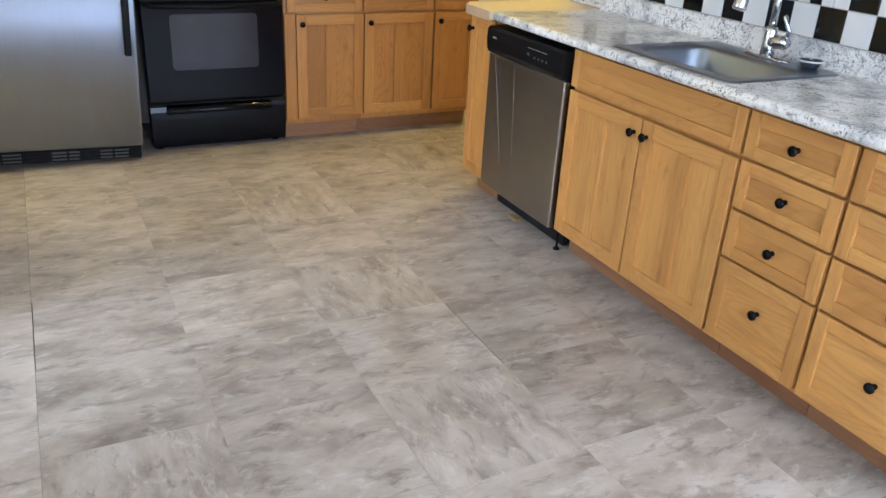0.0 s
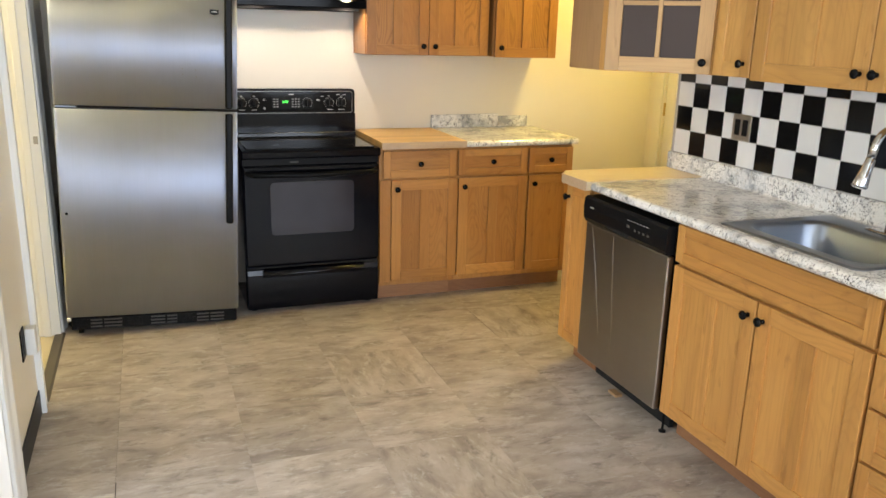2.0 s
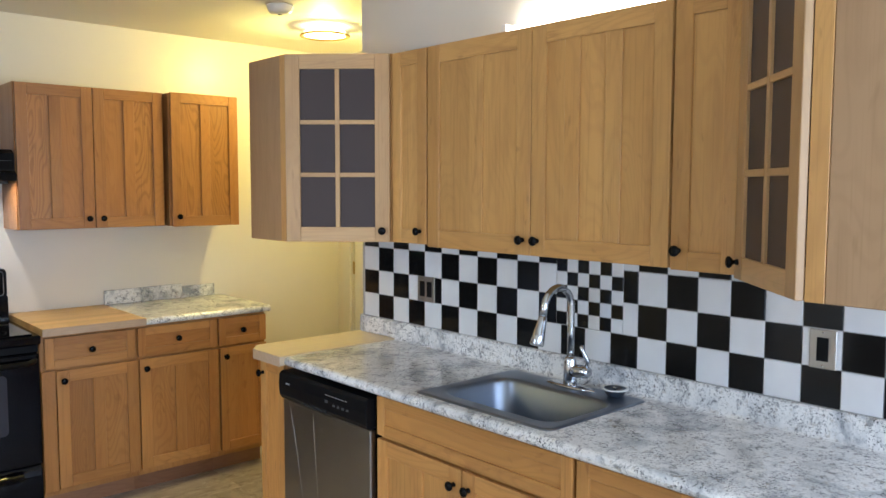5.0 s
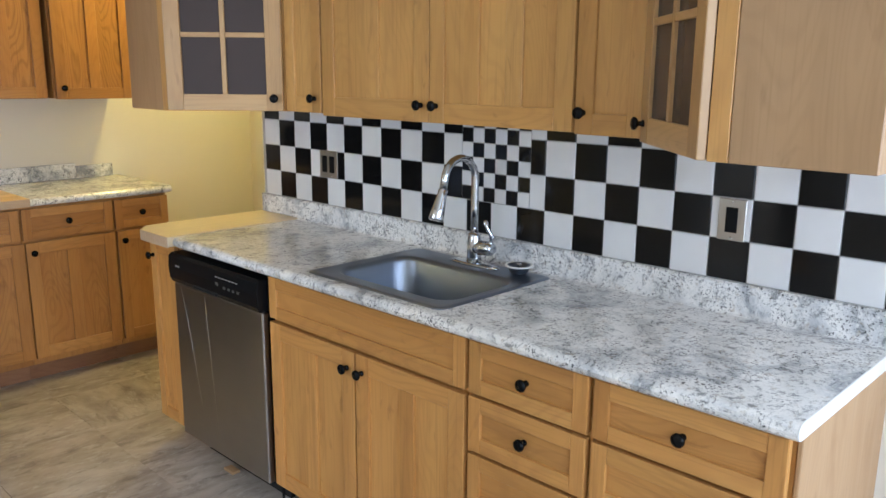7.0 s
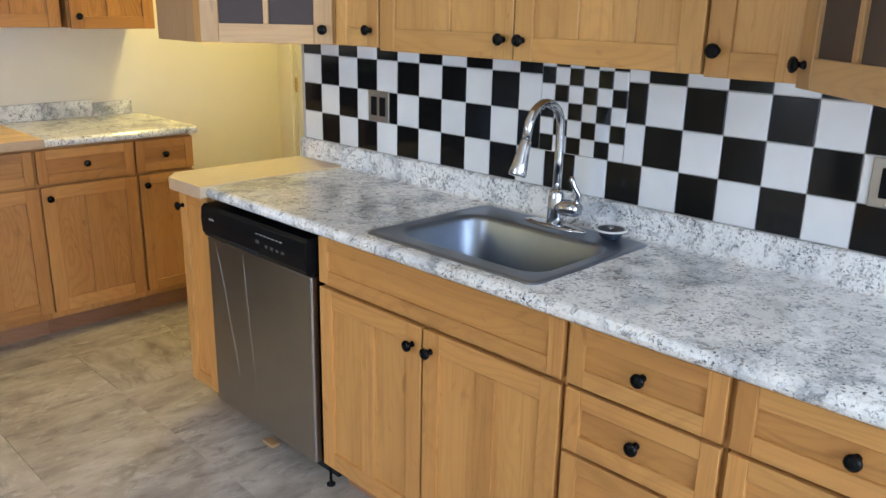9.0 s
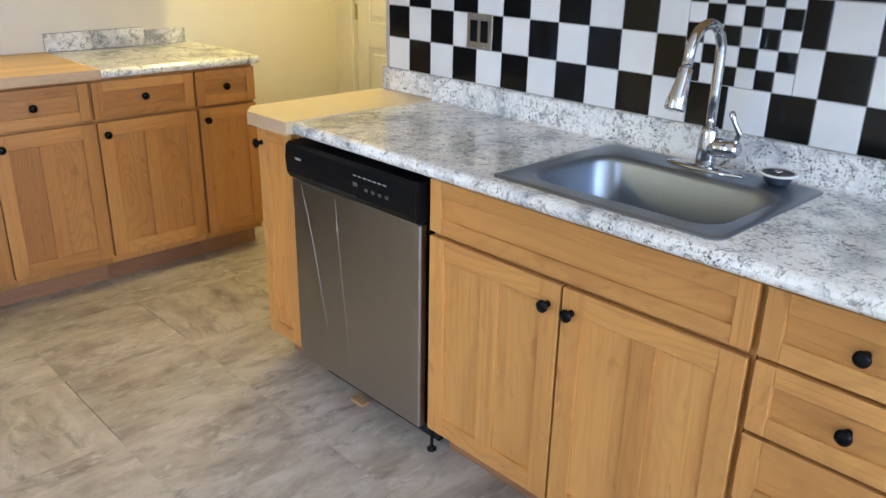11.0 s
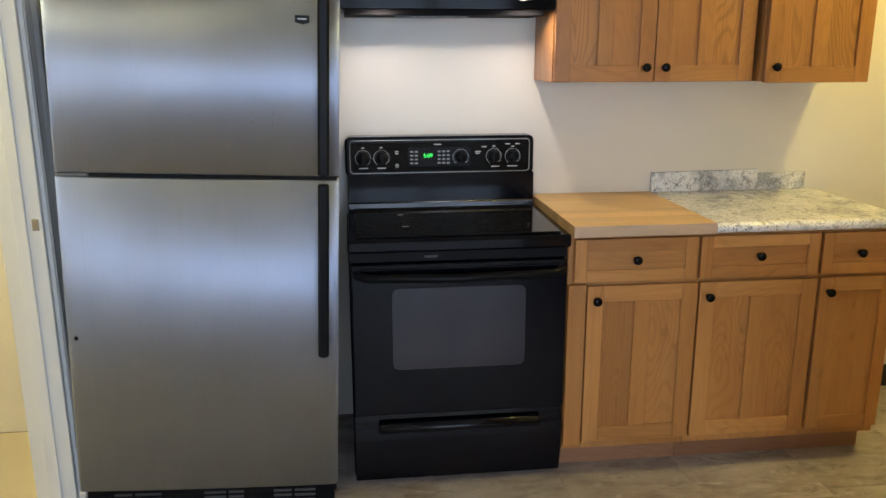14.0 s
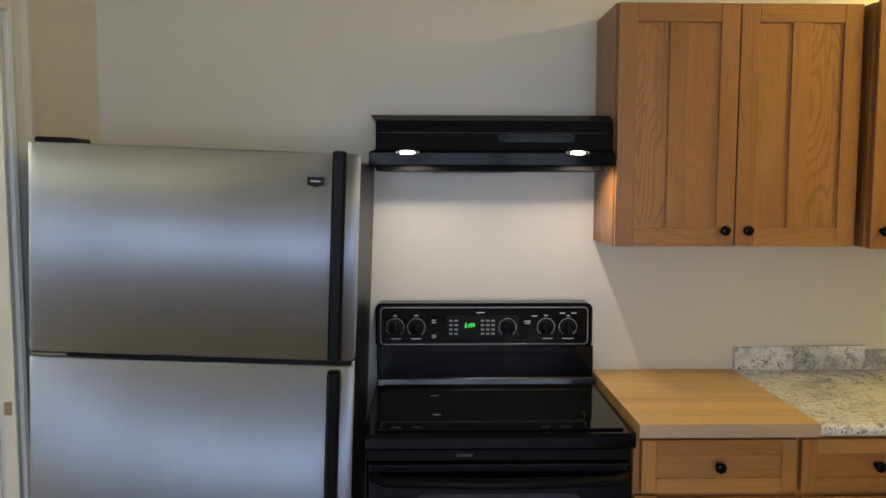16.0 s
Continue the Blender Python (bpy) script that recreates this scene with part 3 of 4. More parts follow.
    part("face_frame", boxes((0, left, f, f + 0.019, z0, z1), (w - 0.035, w, f, f + 0.019, z0, z1), (left, w - 0.035, f, f + 0.019, z1 - 0.035, z1), (left, w - 0.035, f, f + 0.019, z0, z0 + 0.035), bev=0.001), FINISH["v"], cab)
    for zr in rails:
        part("frame_rail", boxes((left, w - 0.035, f + 0.0004, f + 0.0188, zr - 0.02, zr + 0.02)), FINISH["h"], cab)
    if kick:
        part("toe_kick", boxes((0.0, w, f + kick_in, f + kick_in + 0.016, 0.0, z0)), wood_kick, cab, "reddish brown toe kick board")


def base_cabinet(m, w, d, top, fronts, label, group, side=None, bottom=0.10, kick_in=0.075, **more):
    cab = thing("base_cabinet", label, "cabinet", m, group)
    carcass(cab, w, d, bottom, top, side, kick_in=kick_in, **more)
    for row in fronts:
        front(cab, *row[:5], **row[5])
    return cab


def wall_cabinet(m, w, d, z0, z1, fronts, label, group):
    cab = thing("wall_cabinet", label, "cabinet", m, group)
    carcass(cab, w, d, z0, z1, kick=0)
    for row in fronts:
        front(cab, *row[:5], **row[5])
    return cab


# run along the range wall
FINISH.update(v=honey_v, h=honey_h)
FY = 0.025                       # plane of the door fronts
G1 = "base cabinets beside the range"
DEP = NY - FY - 0.001
FT = 0.910
rows = [("drawer", 0.018, 0.458, 0.745, 0.898, dict(knobs=[(0.238, 0.822)])), ("door", 0.068, 0.470, 0.135, 0.730, dict(knobs=[(0.098, 0.680)], mullion=[0.5], panel=(wood_fig,)))]
c1 = base_cabinet(pose(0.132, FY, 0), 0.468, DEP, FT, rows, "honey maple base cabinet with drawer beside the range", G1, left=0.075, rails=[0.737])
rows = [("drawer", 0.004, 0.447, 0.745, 0.898, dict(knobs=[(0.222, 0.822)])), ("door", 0.010, 0.452, 0.135, 0.730, dict(knobs=[(0.040, 0.680)], mullion=[0.5], panel=(wood_fig,)))]
base_cabinet(pose(0.601, FY, 0), 0.455, DEP, FT, rows, "honey maple base cabinet with one drawer and door", G1, rails=[0.737])
rows = [("drawer", 0.004, 0.300, 0.745, 0.898, dict(knobs=[(0.150, 0.822)])), ("door", 0.010, 0.300, 0.135, 0.730, dict(knobs=[(0.040, 0.680)], border=0.05))]
base_cabinet(pose(1.057, FY, 0), 0.303, DEP, FT, rows, "narrow honey maple base cabinet at the open end", G1, rails=[0.737])

part("filler_stile", boxes((0.0, 0.064, 0.004, 0.0205, 0.125, 0.735), bev=0.002), honey_v, c1)
U0, U1 = 1.415, 2.172
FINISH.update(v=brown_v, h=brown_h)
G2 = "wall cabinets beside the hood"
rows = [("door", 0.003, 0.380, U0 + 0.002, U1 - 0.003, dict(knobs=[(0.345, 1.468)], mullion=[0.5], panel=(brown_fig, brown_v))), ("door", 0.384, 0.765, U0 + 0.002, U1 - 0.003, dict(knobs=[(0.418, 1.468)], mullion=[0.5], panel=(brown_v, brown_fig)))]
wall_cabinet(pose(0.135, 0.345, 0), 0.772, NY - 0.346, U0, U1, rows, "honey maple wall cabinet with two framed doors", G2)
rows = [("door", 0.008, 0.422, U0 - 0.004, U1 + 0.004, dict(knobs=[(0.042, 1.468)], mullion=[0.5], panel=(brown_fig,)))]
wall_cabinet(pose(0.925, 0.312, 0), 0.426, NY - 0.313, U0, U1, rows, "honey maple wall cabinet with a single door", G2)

# run along the tiled wall, seen from the room: local x runs towards -y
SXF = 0.760
FINISH.update(v=wood_v, h=wood_h)
SDEP = EX - SXF - 0.001
STOP = 0.894
G3 = "base cabinets along the tiled wall"


def sink_side(y):
    return pose(SXF, y, 0, 0, 0, -90)


rows = [("door", 0.004, 0.205, 0.120, 0.885, dict(knobs=[(0.030, 0.825)], border=0.05))]
base_cabinet(sink_side(-0.985), 0.212, SDEP, STOP, rows, "narrow honey maple end cabinet beside the dishwasher", G3)
rows = [("drawer", 0.006, 0.908, 0.742, 0.886, dict()),
        ("door", 0.006, 0.452, 0.120, 0.728, dict(knobs=[(0.420, 0.672)], mullion=[0.5])), ("door", 0.460, 0.908, 0.120, 0.728, dict(knobs=[(0.490, 0.672)], mullion=[0.5]))]
base_cabinet(sink_side(-1.838), 0.914, SDEP, STOP, rows, "honey maple sink cabinet with two doors", G3, lid=False, rails=[0.735])


def drawer_rows(w, kx):
    zs = ((0.742, 0.886), (0.578, 0.732), (0.412, 0.568), (0.120, 0.402))
    ks = (0.815, 0.657, 0.492, 0.282)
    return [("drawer", 0.006, w - 0.006, a, c, dict(knobs=[(kx, k)])) for (a, c), k in zip(zs, ks)]


base_cabinet(sink_side(-2.755), 0.380, SDEP, STOP, drawer_rows(0.380, 0.19), "honey maple cabinet with four framed drawers", G3, rails=[0.737, 0.573, 0.407])
base_cabinet(sink_side(-3.138), 0.450, SDEP, STOP, drawer_rows(0.450, 0.225), "wider honey maple drawer cabinet at the counter's end", G3, rails=[0.737, 0.573, 0.407])
solid("end_panel", boxes((SXF + 0.021, EX - 0.001, -3.600, -3.5895, 0.0, STOP), bev=0.002), wood_pale, "pale maple end panel closing the drawer cabinet", "end panel")

SU0, SU1 = 1.416, 2.176
FINISH.update(v=light_v, h=light_h)
UX = 1.050
UDEP = EX - UX - 0.001
G4 = "wall cabinets over the sink"


def upper_side(y):
    return pose(UX, y, 0, 0, 0, -90)


zz = (SU0 + 0.002, SU1 - 0.003)
wall_cabinet(upper_side(-1.566), 0.218, UDEP, SU0, SU1, [("door", 0.004, 0.214, *zz, dict(knobs=[(0.178, 1.468)], border=0.055))], "narrow honey maple wall cabinet beside the glass cabinet", G4)
zs, zt = (SU0 - 0.006, SU1 - 0.003), (SU0 - 0.010, SU1 - 0.003)      # the run hangs a little lower towards its end
wall_cabinet(upper_side(-1.785), 1.068, UDEP, SU0 - 0.008, SU1, [("door", 0.004, 0.532, *zs, dict(knobs=[(0.500, 1.462)], mullion=[0.5], border=0.066)), ("door", 0.536, 1.064, *zs, dict(knobs=[(0.566, 1.462)], mullion=[0.32, 0.62], border=0.060))], "wide honey maple wall cabinet over the sink", G4)
wall_cabinet(upper_side(-2.854), 0.218, UDEP, SU0 - 0.012, SU1, [("door", 0.004, 0.214, *zt, dict(knobs=[(0.030, 1.462)], border=0.055))], "narrow honey maple wall cabinet with one door", G4)


def glass_cabinet(y_end, way, knob_right, z0=SU0):
    """A corner wall cabinet with a slanting glazed door. It starts at y_end and runs along way (+1 or -1) of y for 0.6 m."""
    cab = thing("glass_cabinet", "pale maple corner wall cabinet with a six-pane glass door", "cabinet", pose(EX, y_end, 0), "glass-doored corner cabinets")
    X = lambda v: -v
    A, B = 0.592, 0.300                         # depth of the side, and of its flat part
    L = 0.605
    s = 0.018
    z1 = SU1
    part("side_panel", boxes((X(A), X(A) + s, min(0, way * (B - 0.041)), max(0, way * (B - 0.041)), z0, z1), bev=0.002), wood_pale, cab, "plain pale maple side")
    ya, yb = sorted((way * (B - 0.040), way * (B + 0.001)))
    part("frame_edge", boxes((X(A) - 0.0015, X(A) + s, ya, yb, z0 + 0.0005, z1 - 0.0005), bev=0.001), FINISH["v"], cab, "edge of the face frame")
    ya, yb = sorted((way * 0.001, way * s))
    part("end_panel", boxes((X(A) + s, -0.001, ya, yb, z0, z1), bev=0.001), wood_pale, cab)
    ya, yb = sorted((way * L, way * (L - s)))
    part("end_panel", boxes((X(0.286), -0.001, ya, yb, z0, z1), bev=0.001), FINISH["v"], cab)
    outline = [(X(A) + s, way * s), (X(A) + s, way * B), (X(0.29), way * (L - s)), (-0.012, way * (L - s)), (-0.012, way * s)]
    for za, zb in ((z0, z0 + s), (z1 - s, z1)):
        part("shelf", prism(outline, za + 0.001, zb - 0.001, "z"), FINISH["h"], cab)
    for zs in (z0 + 0.262, z0 + 0.50):
        part("shelf", prism([(p[0] * 0.97, p[1] * 0.98) for p in outline], zs, zs + 0.016, "z"), FINISH["v"], cab)
    part("back_panel", boxes((-0.011, -0.002, min(way * s, way * (L - s)), max(way * s, way * (L - s)), z0, z1)), shaded_inside, cab)
    P, Q = Vector((X(A) - 0.001, way * B, 0)), Vector((X(0.285) - 0.001, way * L, 0))
    left, right = (P, Q) if way < 0 else (Q, P)
    run = right - left
    w = run.length
    inward = Vector((-run.y, run.x, 0)).normalized()
    m = Matrix(((run.x / w, inward.x, 0, left.x), (run.y / w, inward.y, 0, left.y), (0, 0, 1, 0), (0, 0, 0, 1)))
    st = 0.060
    da, db, dz0, dz1 = 0.004, w - 0.004, z0 + 0.002, z1 - 0.003
    o = -TH
    door = part("door", boxes((da, da + st, o, o + TH, dz0, dz1), (db - st, db, o, o + TH, dz0, dz1), bev=0.002), pale_v, cab, "", m)
    for a, c in ((dz0, dz0 + st), (dz1 - st, dz1)):
        part("rail", boxes((da + st, db - st, o + 0.0006, o + TH, a, c), bev=0.0015), pale_h, door)
    ia, ib, ja, jb = da + st, db - st, dz0 + st, dz1 - st
    mid = (ia + ib) / 2
    part("glazing_bar", boxes((mid - 0.009, mid + 0.009, o + 0.001, o + TH, ja, jb), bev=0.002), pale_v, door)
    hs = [ja + (jb - ja) * k / 3 for k in range(4)]
    for h in hs[1:3]:
        for a, c in ((ia, mid - 0.009), (mid + 0.009, ib)):
            part("glazing_bar", boxes((a, c, o + 0.0014, o + TH, h - 0.009, h + 0.009), bev=0.002), pale_h, door)
    for k in range(3):
        for a, c in ((ia, mid - 0.009), (mid + 0.009, ib)):
            lo = hs[k] + (0.009 if k else 0)
            hi = hs[k + 1] - (0.009 if k < 2 else 0)
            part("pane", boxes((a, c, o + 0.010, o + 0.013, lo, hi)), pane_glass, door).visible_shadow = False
    part("knob", knob_mesh, knob_black, door, "round black knob", pose(db - 0.03 if knob_right else da + 0.03, o, z0 + 0.048))
    return cab


glass_cabinet(-0.960, -1, True)
glass_cabinet(-3.680, 1, False, SU0 - 0.018)


# ---- worktops ----
def slab_profile(front_x, back_x, z, th, back_h, sgn=1):
    """Outline of a laminate top with a rolled front edge, in (depth, z)."""
    r = th / 2
    pts = [(front_x + r - r * math.cos(radians(a)), z - r + r * math.sin(radians(a))) for a in (-90, -60, -30, 0, 30, 60, 90)]
    if back_h:
        bx = back_x - 0.022
        pts += [(bx - 0.012, z), (bx - 0.004, z + 0.003), (bx, z + 0.012), (bx, z + back_h - 0.006), (bx + 0.006, z + back_h), (back_x, z + back_h)]
    else:
        pts += [(back_x, z)]
    return pts + [(back_x, z - th)]


SZ, STH = 0.935, 0.038
SFX = 0.725
SINK = (0.770, 1.272, -2.648, -2.045)          # x0, x1, y0, y1 of the rim
HOLE = (0.795, 1.20, -2.625, -2.068)
full = slab_profile(SFX, EX - 0.001, SZ, STH, 0.085)
top = thing("countertop", "glossy grey-white granite-look laminate countertop with backsplash", "countertop", pose(0, 0, 0))
bm = prism(full, -3.604, HOLE[2])
for extra in (prism(full, HOLE[3], -1.255), prism([p for p in slab_profile(SFX, HOLE[0], SZ, STH, 0)], HOLE[2], HOLE[3]),
              prism([(HOLE[1], SZ - STH), (HOLE[1], SZ)] + full[7:], HOLE[2], HOLE[3])):
    tmp = bpy.data.meshes.new("tmp")
    extra.to_mesh(tmp)
    extra.free()
    bm.from_mesh(tmp)
    bpy.data.meshes.remove(tmp)
part("worktop", bm, granite, top)
part("end_strip", prism([(p[0], p[1]) for p in slab_profile(SFX + 0.001, EX - 0.001, SZ - 0.0005, STH - 0.001, 0.084)], -3.607, -3.6045), white_plastic, top, "white end strip")

# butcher block on the end cabinet, with a clipped corner
blk = [(SFX - 0.018, -1.252), (SFX - 0.018, -1.03), (SFX + 0.035, -0.962), (EX - 0.001, -0.962), (EX - 0.001, -1.252)]
block_pale = wood("pale_block", "x", (0.50, 0.36, 0.20), (0.62, 0.48, 0.30), (0.68, 0.55, 0.37), 0.34)
block = thing("butcher_block", "pale butcher block end piece with a clipped corner", "worktop", pose(0, 0, 0), "butcher block worktops")
part("block_top", prism(blk, SZ - STH + 0.002, SZ + 0.004, "z", 0.002), block_pale, block)
part("edge_band", prism([(SFX - 0.021, -1.252), (SFX - 0.021, -1.029), (SFX + 0.033, -0.9595), (EX - 0.1, -0.9595), (EX - 0.1, -0.9618), (SFX + 0.0345, -0.9618), (SFX - 0.0185, -1.0297), (SFX - 0.0185, -1.252)], SZ - STH, SZ + 0.0035, "z"), block_edge, block, "unfinished pale edge")
part("backsplash", boxes((EX - 0.022, EX - 0.001, -1.2525, TILE_END + 0.001, SZ + 0.0045, SZ + 0.085), bev=0.003), granite, block)

# tops of the range-wall run
FZ = 0.950
block2 = thing("butcher_block", "honey butcher block worktop beside the range", "worktop", pose(0, 0, 0), "butcher block worktops")
STAVES = 9
for i in range(STAVES):
    ya, yb = 0.003 + i * 0.0716, 0.003 + (i + 1) * 0.0716
    part("stave", boxes((0.136, 0.643, ya, yb - 0.0003, FZ - 0.036, FZ + 0.001), bev=0.0004), block_wood, block2)
part("edge_band", boxes((0.136, 0.643, 0.000, 0.0026, FZ - 0.037, FZ + 0.0005)), block_edge, block2, "pale worn front edge")
top2 = thing("countertop", "granite-look laminate countertop at the open end", "countertop", pose(0, 0, 0))
part("worktop", prism(slab_profile(-0.004, NY - 0.001, FZ, 0.038, 0), 0.6435, 1.372, "x"), granite, top2)
part("end_strip", prism(slab_profile(-0.003, NY - 0.002, FZ - 0.0005, 0.037, 0), 1.3722, 1.3745, "x"), granite, top2)
strip = thing("backsplash_strip", "loose granite-look backsplash strip against the wall", "backsplash", pose(0.645, NY, FZ))
part("strip_piece", prism([(0.0, 0.0005), (0.0, 0.082), (0.47, 0.088), (0.47, 0.0005)], -0.022, -0.001, "y", 0.002), granite, strip)
part("strip_piece", prism([(0.4705, 0.0005), (0.4705, 0.070), (0.685, 0.074), (0.685, 0.0005)], -0.020, -0.001, "y", 0.002), granite, strip, "lower broken end piece")


# ---- sink and tap ----
def ring_loops(loops, close=True):
    """Skin through outlines of the same number of points, given with a height each."""
    bm = bmesh.new()
    made = [[bm.verts.new((x, y, z)) for x, y in pts] for pts, z in loops]
    n = len(made[0])
    for a, c in zip(made, made[1:]):
        for i in range(n):
            bm.faces.new((a[i], a[(i + 1) % n], c[(i + 1) % n], c[i]))
    if close:
        bm.faces.new(made[-1])
    bmesh.ops.recalc_face_normals(bm, faces=bm.faces)
    for f in bm.faces:
        f.smooth = True
    return bm


sink = thing("kitchen_sink", "single-bowl brushed steel drop-in sink", "sink", pose(0, 0, 0))
x0, x1, y0, y1 = SINK
bowl = (0.835, 1.160, -2.605, -2.098)


def inset(q, d):
    return (q[0] + d, q[1] - d, q[2] + d, q[3] - d)


loops = [(rounded(*inset(SINK, -0.001), 0.028), SZ + 0.0005), (rounded(*SINK, 0.028), SZ + 0.004), (rounded(*inset(SINK, 0.010), 0.024), SZ + 0.006), (rounded(*inset(SINK, 0.016), 0.024), SZ + 0.0045),
         (rounded(*inset(bowl, -0.010), 0.075), SZ + 0.0045), (rounded(*bowl, 0.07), SZ + 0.001), (rounded(*inset(bowl, 0.006), 0.068), SZ - 0.012),
         (rounded(*inset(bowl, 0.016), 0.065), SZ - 0.13), (rounded(*inset(bowl, 0.030), 0.06), SZ - 0.165), (rounded(*inset(bowl, 0.065), 0.05), SZ - 0.180), (rounded(*inset(bowl, 0.14), 0.02), SZ - 0.184)]
basin = ring_loops(loops)
part("basin", basin, sink_steel, sink)
part("drain", lathe([(0.0, 0.0), (0.030, 0.0), (0.034, 0.004), (0.045, 0.004), (0.047, 0.0)], 20, pose(1.0, -2.35, SZ - 0.1838)), chrome, sink, "chrome drain")

tap = thing("faucet", "chrome gooseneck pull-down kitchen faucet with side lever", "faucet", pose(1.222, -2.362, SZ + 0.0048))
part("base_plate", lathe([(0.0, 0.0), (0.030, 0.0), (0.030, 0.004), (0.024, 0.009), (0.0, 0.010)], 24, Matrix.Diagonal((1, 3.6, 1, 1))), chrome, tap)
part("body", lathe([(0.0, 0.010), (0.025, 0.010), (0.0245, 0.03), (0.0235, 0.085), (0.021, 0.10), (0.018, 0.108), (0.0, 0.109)], 24), chrome, tap)
arc = [(0, 0, 0.105), (0, 0, 0.20), (0, 0, 0.285)]
ra = 0.072
turn_a = Vector((-1, 0, 0))
for a in range(10, 171, 10):
    arc.append(tuple(turn_a * (ra - ra * math.cos(radians(a))) + Vector((0, 0, 0.285 + ra * math.sin(radians(a))))))
tip = turn_a * (2 * ra + 0.006) + Vector((0, 0, 0.262))
part("neck", tube(arc + [tuple(tip)], 0.0125, 16), chrome, tap)
end = tip + turn_a * 0.032 + Vector((0, 0, -0.092))
part("spray_head", tube([tuple(tip + (tip - end) * 0.02), tuple(tip), tuple(tip.lerp(end, 0.15)), tuple(tip.lerp(end, 0.6)), tuple(tip.lerp(end, 0.95)), tuple(end)], [0.0135, 0.0155, 0.0155, 0.0205, 0.0245, 0.0215], 18), chrome, tap)
part("lever_hub", tube([(0, -0.005, 0.058), (0, -0.03, 0.060), (0, -0.072, 0.064), (0, -0.082, 0.065)], [0.022, 0.024, 0.023, 0.016], 18), chrome, tap)
part("lever", tube([(0, -0.070, 0.078), (-0.004, -0.080, 0.105), (-0.010, -0.066, 0.130), (-0.014, -0.060, 0.150), (-0.014, -0.059, 0.158)], [0.008, 0.0075, 0.006, 0.0085, 0.004], 12), chrome, tap)

strainer = thing("sink_strainer", "small steel sink strainer basket on the sink rim", "strainer", pose(1.232, -2.545, SZ + 0.0048))
part("basket", lathe([(0.0, 0.0), (0.020, 0.0), (0.030, 0.008), (0.036, 0.022), (0.044, 0.024), (0.045, 0.027), (0.036, 0.027), (0.028, 0.012), (0.0, 0.006)], 24), sink_steel, strainer)
part("rim", lathe([(0.037, 0.0245), (0.0455, 0.0245), (0.0465, 0.0275), (0.043, 0.0295), (0.037, 0.0285)], 24), white_plastic, strainer, "pale rubber rim")
part("handle_post", lathe([(0.0, 0.006), (0.004, 0.006), (0.004, 0.026), (0.009, 0.028), (0.009, 0.032), (0.0, 0.033)], 12), chrome, strainer)


# ---- dishwasher ----
dw = thing("dishwasher", "stainless steel dishwasher with a black control strip", "dishwasher", pose(0.742, -1.208, 0, 0, 0, -90))
DWW = 0.620
part("body", boxes((0.004, DWW - 0.004, 0.03, 0.575, 0.120, 0.872)), black_plastic, dw)
part("door_panel", boxes((0.006, DWW - 0.002, 0.0, 0.028, 0.116, 0.752), bev=0.006, seg=3), steel_dark, dw, "dented stainless steel door")
# paler raised strips stand in for reflections along creases in the steel
for pts in ([(0.055, 0.744), (0.075, 0.68), (0.105, 0.57), (0.135, 0.44), (0.165, 0.31), (0.175, 0.27)], [(0.235, 0.735), (0.243, 0.62), (0.255, 0.50), (0.268, 0.38), (0.285, 0.22)]):
    n = len(pts) - 1
    part("crease_glint", place(tube([(x, 0.0, z) for x, z in pts], [0.0008] + [0.0034 * (1 - 0.6 * i / n) for i in range(1, n)] + [0.0006], 8), Matrix.Diagonal((1, 0.22, 1, 1))), steel_line, dw, "reflection line on the bent steel, a paler raised strip")
ctl = part("control_panel", prism([(0.030, 0.872), (-0.004, 0.872), (-0.016, 0.862), (-0.020, 0.82), (-0.016, 0.775), (-0.006, 0.757), (0.030, 0.757)], 0.002, DWW - 0.002, "x", 0.003), black_plastic, dw)
# raised near-black block gives the recess its shade
part("handle_pocket", boxes((0.19, 0.36, -0.0185, -0.012, 0.764, 0.777), bev=0.003), dark_hole, ctl, "handle pocket, its shade a near-black block")
part("logo_mark", boxes((0.062, 0.092, -0.0205, -0.0195, 0.825, 0.832)), mark_grey, ctl)
for i in range(7):
    part("button_print", boxes((0.355 + i * 0.022, 0.369 + i * 0.022, -0.0206, -0.0196, 0.838, 0.8415)), mark_grey, ctl)
for i in range(4):
    part("button_print", boxes((0.405 + i * 0.030, 0.419 + i * 0.030, -0.0204, -0.0192, 0.802, 0.811), bev=0.0004), slat_grey, ctl)
part("button_print", boxes((0.352, 0.372, -0.0204, -0.0192, 0.808, 0.820), bev=0.0004), slat_grey, ctl)
# near-black board added for the darkness under the door
part("toe_shade", boxes((0.01, DWW - 0.03, 0.110, 0.13, 0.004, 0.121)), dark_hole, dw)
for x in (DWW - 0.018,):
    part("levelling_foot", lathe([(0.0, 0.0), (0.015, 0.0), (0.015, 0.007), (0.005, 0.011), (0.005, 0.121), (0.0, 0.121)], 12, pose(x, 0.070, 0.0)), black_plastic, dw)
solid("wood_shim", boxes((0.795, 0.83, -1.485, -1.42, 0.0, 0.012), bev=0.002), wood_pale, "thin pale wooden shim under the dishwasher", "shim")


# ---- range ----
RX0, RX1 = -0.628, 0.130
RW = RX1 - RX0
stove = thing("electric_range", "black electric range with a glass cooktop and oven", "stove", pose(RX0, 0.03, 0))
RD = 0.60
part("body", boxes((0.002, RW - 0.002, 0.045, RD, 0.03, 0.905), bev=0.003), enamel, stove)
for x in (0.05, RW - 0.05):
    for y in (0.09, RD - 0.06):
        part("foot", lathe([(0.0, 0.0), (0.02, 0.0), (0.02, 0.012), (0.008, 0.014), (0.008, 0.03), (0.0, 0.03)], 12, pose(x, y, 0)), black_plastic, stove)
